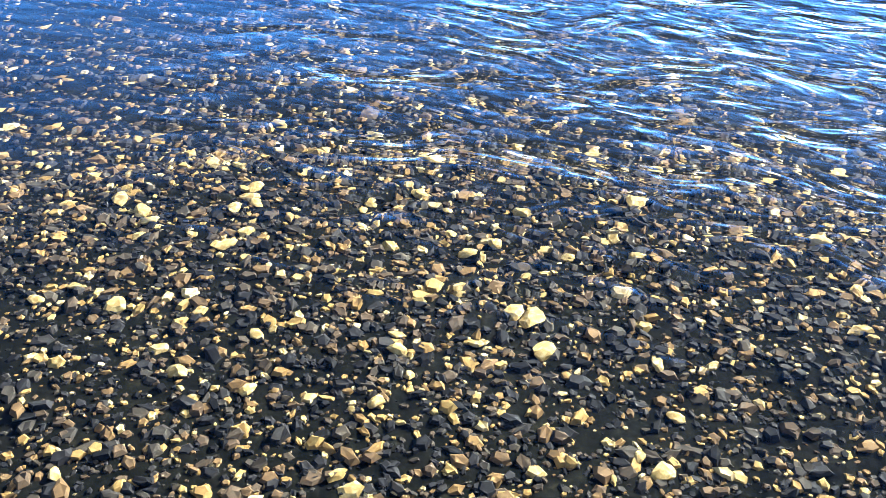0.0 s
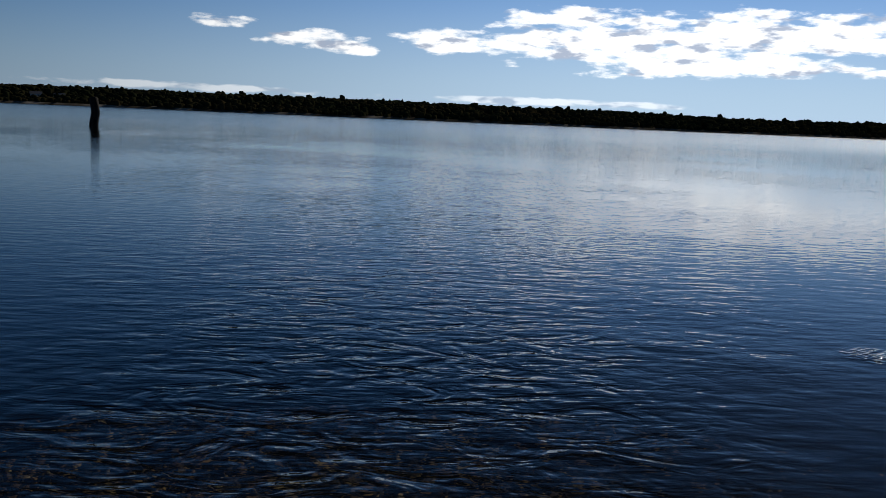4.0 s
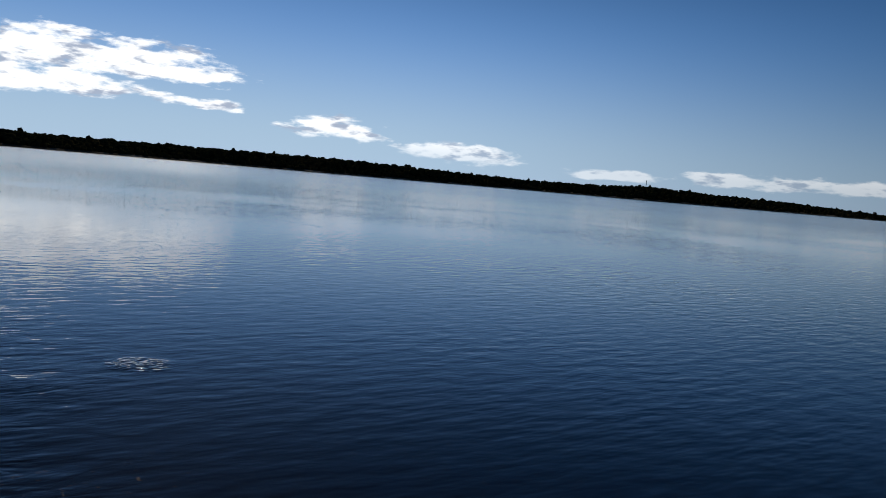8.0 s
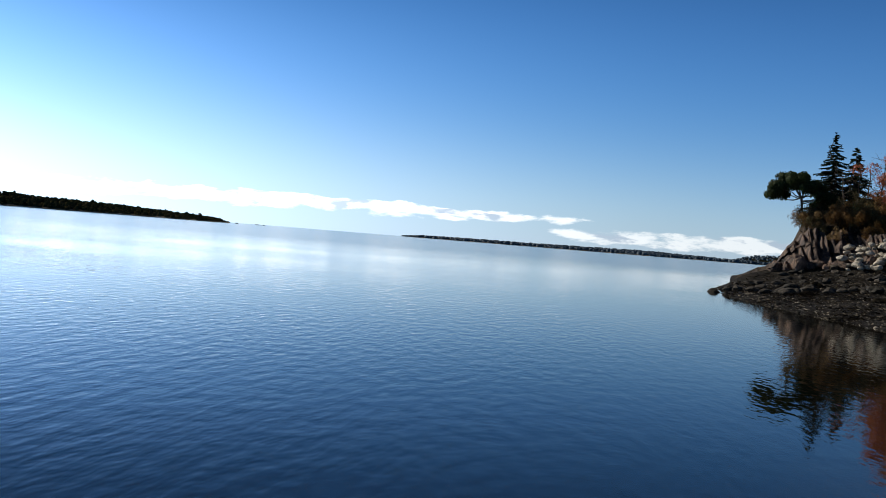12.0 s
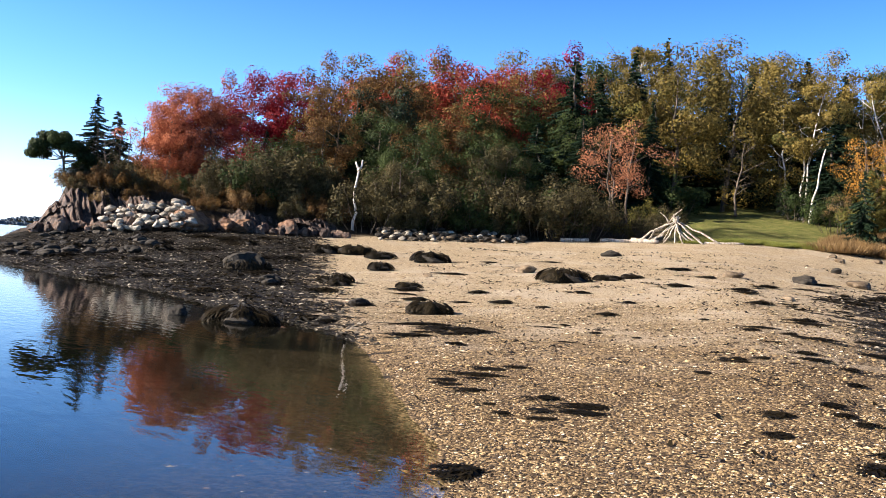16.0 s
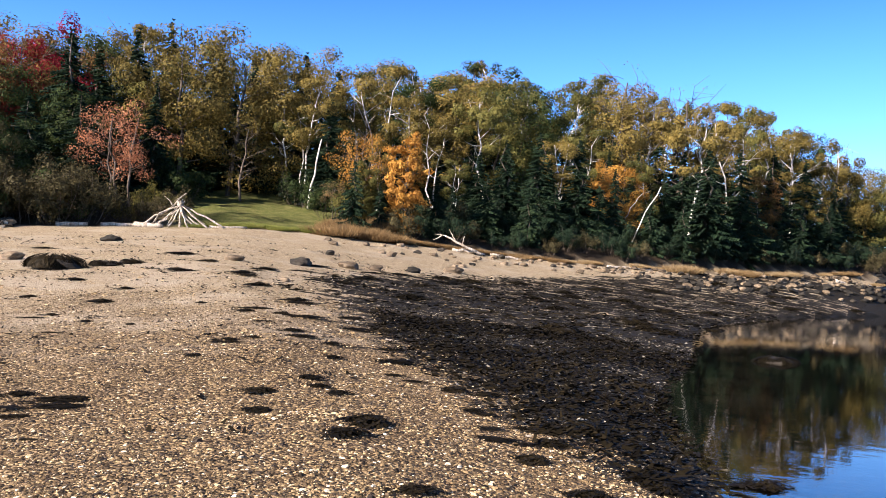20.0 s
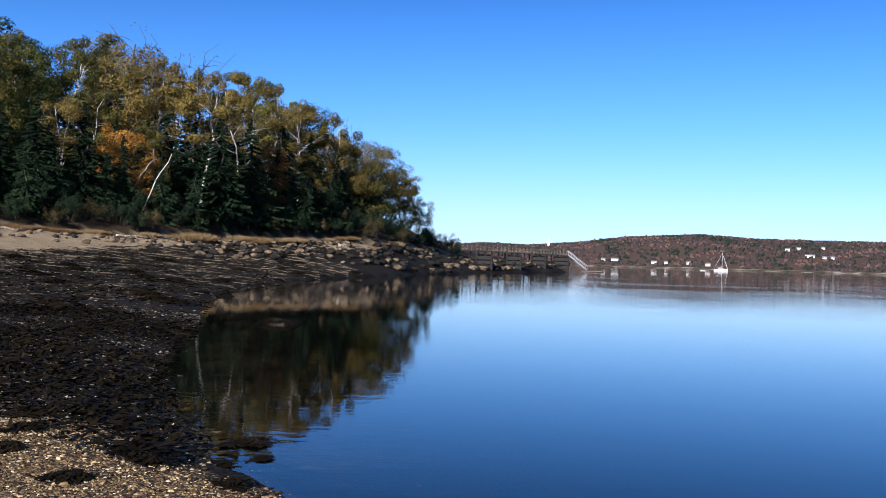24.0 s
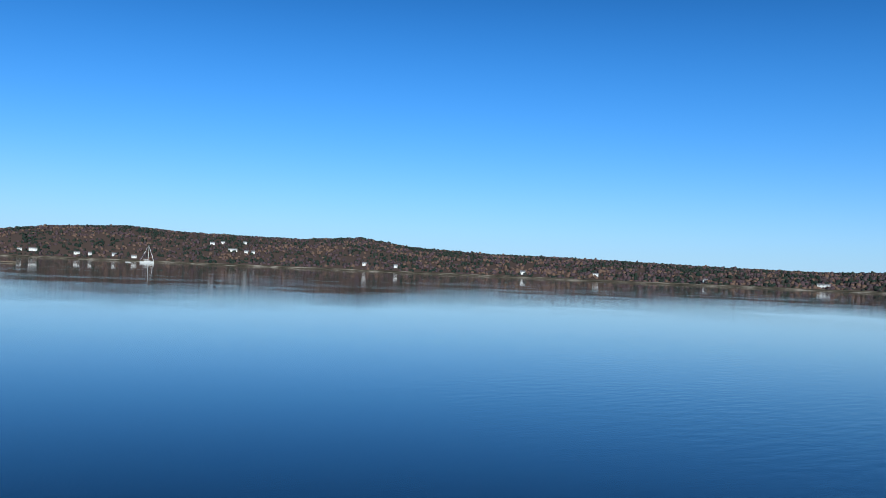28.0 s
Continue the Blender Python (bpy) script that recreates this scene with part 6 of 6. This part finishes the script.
# ---------------------------------------------------------------- gravel and weed underfoot
def stone_field(name, label, rng_, xs, ys, sizes, mat, full, lift=0.18):
    """Many small flat stones as one mesh."""
    n = len(xs)
    if full:
        g = (1 + 5 ** 0.5) / 2
        base = np.array([(-1, g, 0), (1, g, 0), (-1, -g, 0), (1, -g, 0), (0, -1, g), (0, 1, g), (0, -1, -g), (0, 1, -g), (g, 0, -1), (g, 0, 1), (-g, 0, -1), (-g, 0, 1)], float) / math.hypot(1, g)
        tri = np.array([(0, 11, 5), (0, 5, 1), (0, 1, 7), (0, 7, 10), (0, 10, 11), (1, 5, 9), (5, 11, 4), (11, 10, 2), (10, 7, 6), (7, 1, 8), (3, 9, 4), (3, 4, 2), (3, 2, 6), (3, 6, 8), (3, 8, 9), (4, 9, 5), (2, 4, 11), (6, 2, 10), (8, 6, 7), (9, 8, 1)])
    elif full is None:
        base = np.array([(1, 0, 0), (0.3, 0.95, 0), (-0.8, 0.6, 0), (-0.8, -0.6, 0), (0.3, -0.95, 0), (0.1, 0.1, 1.0)], float)
        tri = np.array([(0, 1, 5), (1, 2, 5), (2, 3, 5), (3, 4, 5), (4, 0, 5)])
    else:
        ring = [(math.cos(q * 1.2566), math.sin(q * 1.2566)) for q in range(5)]
        base = np.array([(*p, 0) for p in ring] + [(p[0] * 0.62, p[1] * 0.62, 0.95) for p in ring], float)
        tri = np.array([t_ for q in range(5) for t_ in ((q, (q + 1) % 5, 5 + (q + 1) % 5), (q, 5 + (q + 1) % 5, 5 + q))] + [(5, 6, 7), (5, 7, 8), (5, 8, 9)])
    v = base[None] * rng_.uniform(0.72, 1.25, (n, len(base), 1))
    v = v * np.stack([rng_.uniform(0.8, 1.3, n), rng_.uniform(0.55, 0.95, n), rng_.uniform(0.22, 0.6, n)], 1)[:, None] * (sizes * 0.5)[:, None, None]
    tilt = rng_.normal(0, 0.14, n)
    v[:, :, 2] += v[:, :, 0] * np.sin(tilt)[:, None]
    t = rng_.uniform(0, 2 * np.pi, n)
    c, s = np.cos(t)[:, None], np.sin(t)[:, None]
    x, y = v[:, :, 0] * c - v[:, :, 1] * s, v[:, :, 0] * s + v[:, :, 1] * c
    z = land(xs, ys)[0]
    out = np.stack([x + xs[:, None], y + ys[:, None], v[:, :, 2] + (z + sizes * lift * (0.5 if full else 0.0))[:, None]], -1)
    ff = (tri[None] + (np.arange(n) * len(base))[:, None, None]).reshape(-1, 3)
    return tagged(new(name, make_mesh(name, out.reshape(-1, 3), ff, mat, bool(full))), label, "gravel", kind="stuff")


def sector(rng_, n, a0, a1, r0, r1):
    a = np.radians(rng_.uniform(a0, a1, n))
    r = np.sqrt(rng_.uniform(r0 * r0, r1 * r1, n))
    return r * np.sin(a), r * np.cos(a)


def sizes_of(rng_, n, mean, spread=0.42):
    return mean * np.exp(rng_.normal(0, spread, n)).clip(0.4, 3.2)


rng = np.random.default_rng(21)
a = np.radians(rng.uniform(-196, -122, 21500) + rng.normal(0, 7, 21500))
r = np.sqrt(rng.uniform(1.2, 16.0, 21500))
x, y = r * np.sin(a), r * np.cos(a)
stone_field("wet_gravel", "wet dark and ochre stones under shallow water", rng, x, y, sizes_of(rng, 21500, 0.022, 0.58), PEB_WET, False)
a, r = np.radians(rng.uniform(-194, -122, 14000) + rng.normal(0, 7, 14000)), 3.9 + 3.5 * rng.uniform(0, 1, 14000) ** 1.4
x, y = r * np.sin(a), r * np.cos(a)
stone_field("wet_gravel", "wet stones under the rippled water", rng, x, y, sizes_of(rng, 14000, 0.036), PEB_WET, None)
a, r = np.radians(rng.uniform(-128, 168, 15000)), rng.uniform(0.6, 9.0, 15000)
x, y = r * np.sin(a), r * np.cos(a)
z = land(x, y)[0]
keep = (z < 0.02) & (z > -0.5 * rng.uniform(0, 1, 15000))
stone_field("wet_gravel", "wet stones in the shallows round the spit", rng, x[keep], y[keep], sizes_of(rng, keep.sum(), 0.04), PEB_WET, None)
for n, r0, r1, mean, full in ((42000, 6.0, 9.0, 0.0195, False), (66000, 8.8, 14.0, 0.024, None), (40000, 13.6, 25, 0.038, None), (16000, 24, 60, 0.055, None)):
    a = np.radians(rng.uniform(-20, 46 if r0 < 20 else 22, n))
    r = r0 + (r1 - r0) * rng.uniform(0, 1, n) ** 1.15
    x, y = r * np.sin(a), r * np.cos(a)
    z, wd, _, wo = land(x, y)
    keep = (z > 0.012) & (wd < rng.uniform(0.25, 0.9, n)) & (wo < 0.5)
    stone_field("beach_gravel", "dry tan and honey-coloured beach pebbles", rng, x[keep], y[keep], sizes_of(rng, keep.sum(), mean), PEB_DRY, full)
FLAT_STONES = pebbles("flat_stones", ((0.0, (0.01, 0.009, 0.006)), (0.6, (0.035, 0.03, 0.02)), (0.82, (0.15, 0.125, 0.085)), (1.0, (0.42, 0.37, 0.29))), 0.6)
# broken shell and stone among the weed
x, y = sector(rng, 40000, -42, 48, 8, 70)
z, wd, _, wo = land(x, y)
keep = (z > -0.1) & (wd > 0.4) & (wo < 0.5)
stone_field("flat_rubble", "grey and dark stones among the weed of the flats", rng, x[keep], y[keep], sizes_of(rng, keep.sum(), 0.08).clip(0, 0.14), FLAT_STONES, None)
x, y = sector(rng, 26000, -41, -13, 17, 60)
z, wd, _, wo = land(x, y)
keep = (z > 0.0) & (wd > 0.3) & (wo < 0.5)
stone_field("flat_rubble", "grey stones and shell among the weed below the cliff", rng, x[keep], y[keep], sizes_of(rng, keep.sum(), 0.09), FLAT_STONES, None, 0.8)
x, y = sector(rng, 22000, 10, 48, 8, 27)
z, wd, _, wo = land(x, y)
keep = (z > 0.0) & (wd > 0.3) & (wo < 0.5)
stone_field("flat_rubble", "small grey stones and shell among the weed", rng, x[keep], y[keep], sizes_of(rng, keep.sum(), 0.045), FLAT_STONES, None, 0.8)


def weed_bed(n, a0, a1, r0, r1, ln):
    rg = np.random.default_rng(31)
    x, y = sector(rg, n, a0, a1, r0, r1)
    z, wd, _, wo = land(x, y)
    patch = np.sin(x * 1.1 + 2 * np.sin(y * 0.5)) * np.sin(y * 0.8 + x * 0.3)
    keep = (wd > rg.uniform(0.2, 0.8, n)) & (z > -0.05) & (wo < 0.5) & (patch > rg.uniform(-1.1, 0.5, n))
    x, y, z = x[keep], y[keep], np.maximum(z[keep], -0.02)
    n = len(x)
    a = rg.uniform(0, 2 * np.pi, n)
    l_, w_ = ln * rg.uniform(0.5, 1.5, n), ln * 0.16 * rg.uniform(0.6, 1.4, n)
    d = np.stack([np.cos(a) * l_, np.sin(a) * l_, rg.uniform(-0.02, 0.05, n)], 1)
    s = np.stack([-np.sin(a) * w_, np.cos(a) * w_, rg.uniform(-0.6, 0.6, n) * w_], 1)
    c = np.stack([x, y, z + rg.uniform(0.02, 0.1, n)], 1)
    v = np.stack([c - s, c + s, c + d + s * 0.6, c + d - s * 0.6], 1).reshape(-1, 3)
    i = np.arange(n)[:, None] * 4
    tagged(new("rockweed_bed", make_mesh("rockweed_bed", v, np.concatenate([i + [[0, 1, 2]], i + [[0, 2, 3]]]), WEED)), "mat of dark brown rockweed over the tidal flat", "seaweed", kind="stuff")


weed_bed(40000, 12, 50, 8, 24, 0.11)
weed_bed(40000, 4, 50, 22, 80, 0.2)
weed_bed(60000, -42, -12, 16, 66, 0.15)
# torn scraps of weed strewn over the open beach
rg = np.random.default_rng(33)
v, f = fronds(rg, 2600, 0.5, 0.01, 0.09, 0.016)
v = v.reshape(-1, 4, 3)
v -= v.mean(1, keepdims=True)
cx, cy = sector(rg, 420, -16, 40, 7, 55)
home = rg.integers(0, 420, len(v))
x, y = cx[home] + rg.normal(0, 0.12, len(v)) * (1 + np.hypot(cx, cy)[home] / 14), cy[home] + rg.normal(0, 0.07, len(v)) * (1 + np.hypot(cx, cy)[home] / 14)
z, wd, _, wo = land(x, y)
v = v * (1 + np.hypot(x, y) / 25)[:, None, None] + np.stack([x, y, np.maximum(z, 0) + 0.03], 1)[:, None]
keep = (z > 0.02) & (wo < 0.5)
i = np.arange(keep.sum())[:, None] * 4
tagged(new("weed_scraps", make_mesh("weed_scraps", v[keep].reshape(-1, 3), np.concatenate([i + [[0, 1, 2]], i + [[0, 2, 3]]]), WEED)), "torn scraps of dark weed on the beach", "seaweed", kind="stuff")
# streaks of weed thrown up along the margin of the flats
rg = np.random.default_rng(35)
count = 0
while count < 110:
    a = rg.uniform(4, 40) if count % 3 else rg.uniform(-16, -4)
    d = rg.uniform(8.5, 46)
    x, y = polar(a, d)
    z, wd, _, wo = (float(q[0]) for q in land(np.array([x]), np.array([y])))
    if z < 0.09 or wo > 0.1 or not 0.0 <= wd < 0.75 or (wd == 0 and rg.uniform() < 0.88):
        continue
    w = 0.3 * min(math.exp(rg.normal(0, 0.5)), 2.0) * (0.7 + d / 26)
    ob = new("weed_streak", WEEDS[count % 4])
    ob.matrix_basis = pose(x, y, z + 0.004, 0, 0, -a * 0.6 + rg.uniform(-14, 14)) @ Matrix.Diagonal((w * rg.uniform(1.1, 2.1), w * rg.uniform(0.6, 1.2), w * 0.5, 1))
    tagged(ob, "thin streak of dark weed stranded on the beach", "seaweed", "weed streaks on the beach")
    count += 1
# humps of weed over the flats
for n in range(120):
    right = n % 3 > 0
    a = rg.uniform(14, 42) if right else rg.uniform(-38, -14)
    d = rg.uniform(22, 88) if right else rg.uniform(20, 58)
    x, y = polar(a, d)
    z, wd, _, wo = (float(q[0]) for q in land(np.array([x]), np.array([y])))
    if z < 0.03 or wo > 0.1 or wd < 0.5:
        continue
    w = rg.uniform(0.5, 1.1) * (0.6 + d / 50)
    ob = new("weed_hump", WEEDS[n % 4])
    ob.matrix_basis = pose(x, y, z, 0, 0, -a + rg.uniform(-25, 25)) @ Matrix.Diagonal((w * 1.4, w, w * 1.1, 1))
    tagged(ob, "hump of black rockweed on the tidal flat", "seaweed", "weed humps on the flats")
# larger stones that stand out among the drowned gravel
BIG = [rock_mesh("drowned_stone", 70 + i, PEB_WET, 0.25, 0.4, 2, 0.9) for i in range(5)]
rng = np.random.default_rng(22)
for n in range(80):
    a, r = rng.uniform(-188, -132), rng.uniform(1.3, 4.6)
    x, y = polar(a, r)
    w = rng.uniform(0.045, 0.1)
    ob = new("drowned_stone", BIG[n % 5])
    ob.matrix_basis = pose(x, y, height(x, y) + w * 0.12, 0, 0, n * 51) @ Matrix.Diagonal((w * 1.2, w * 0.85, w, 1))
    tagged(ob, "flat rounded stone under the shallow water", "stone", "larger stones under water")
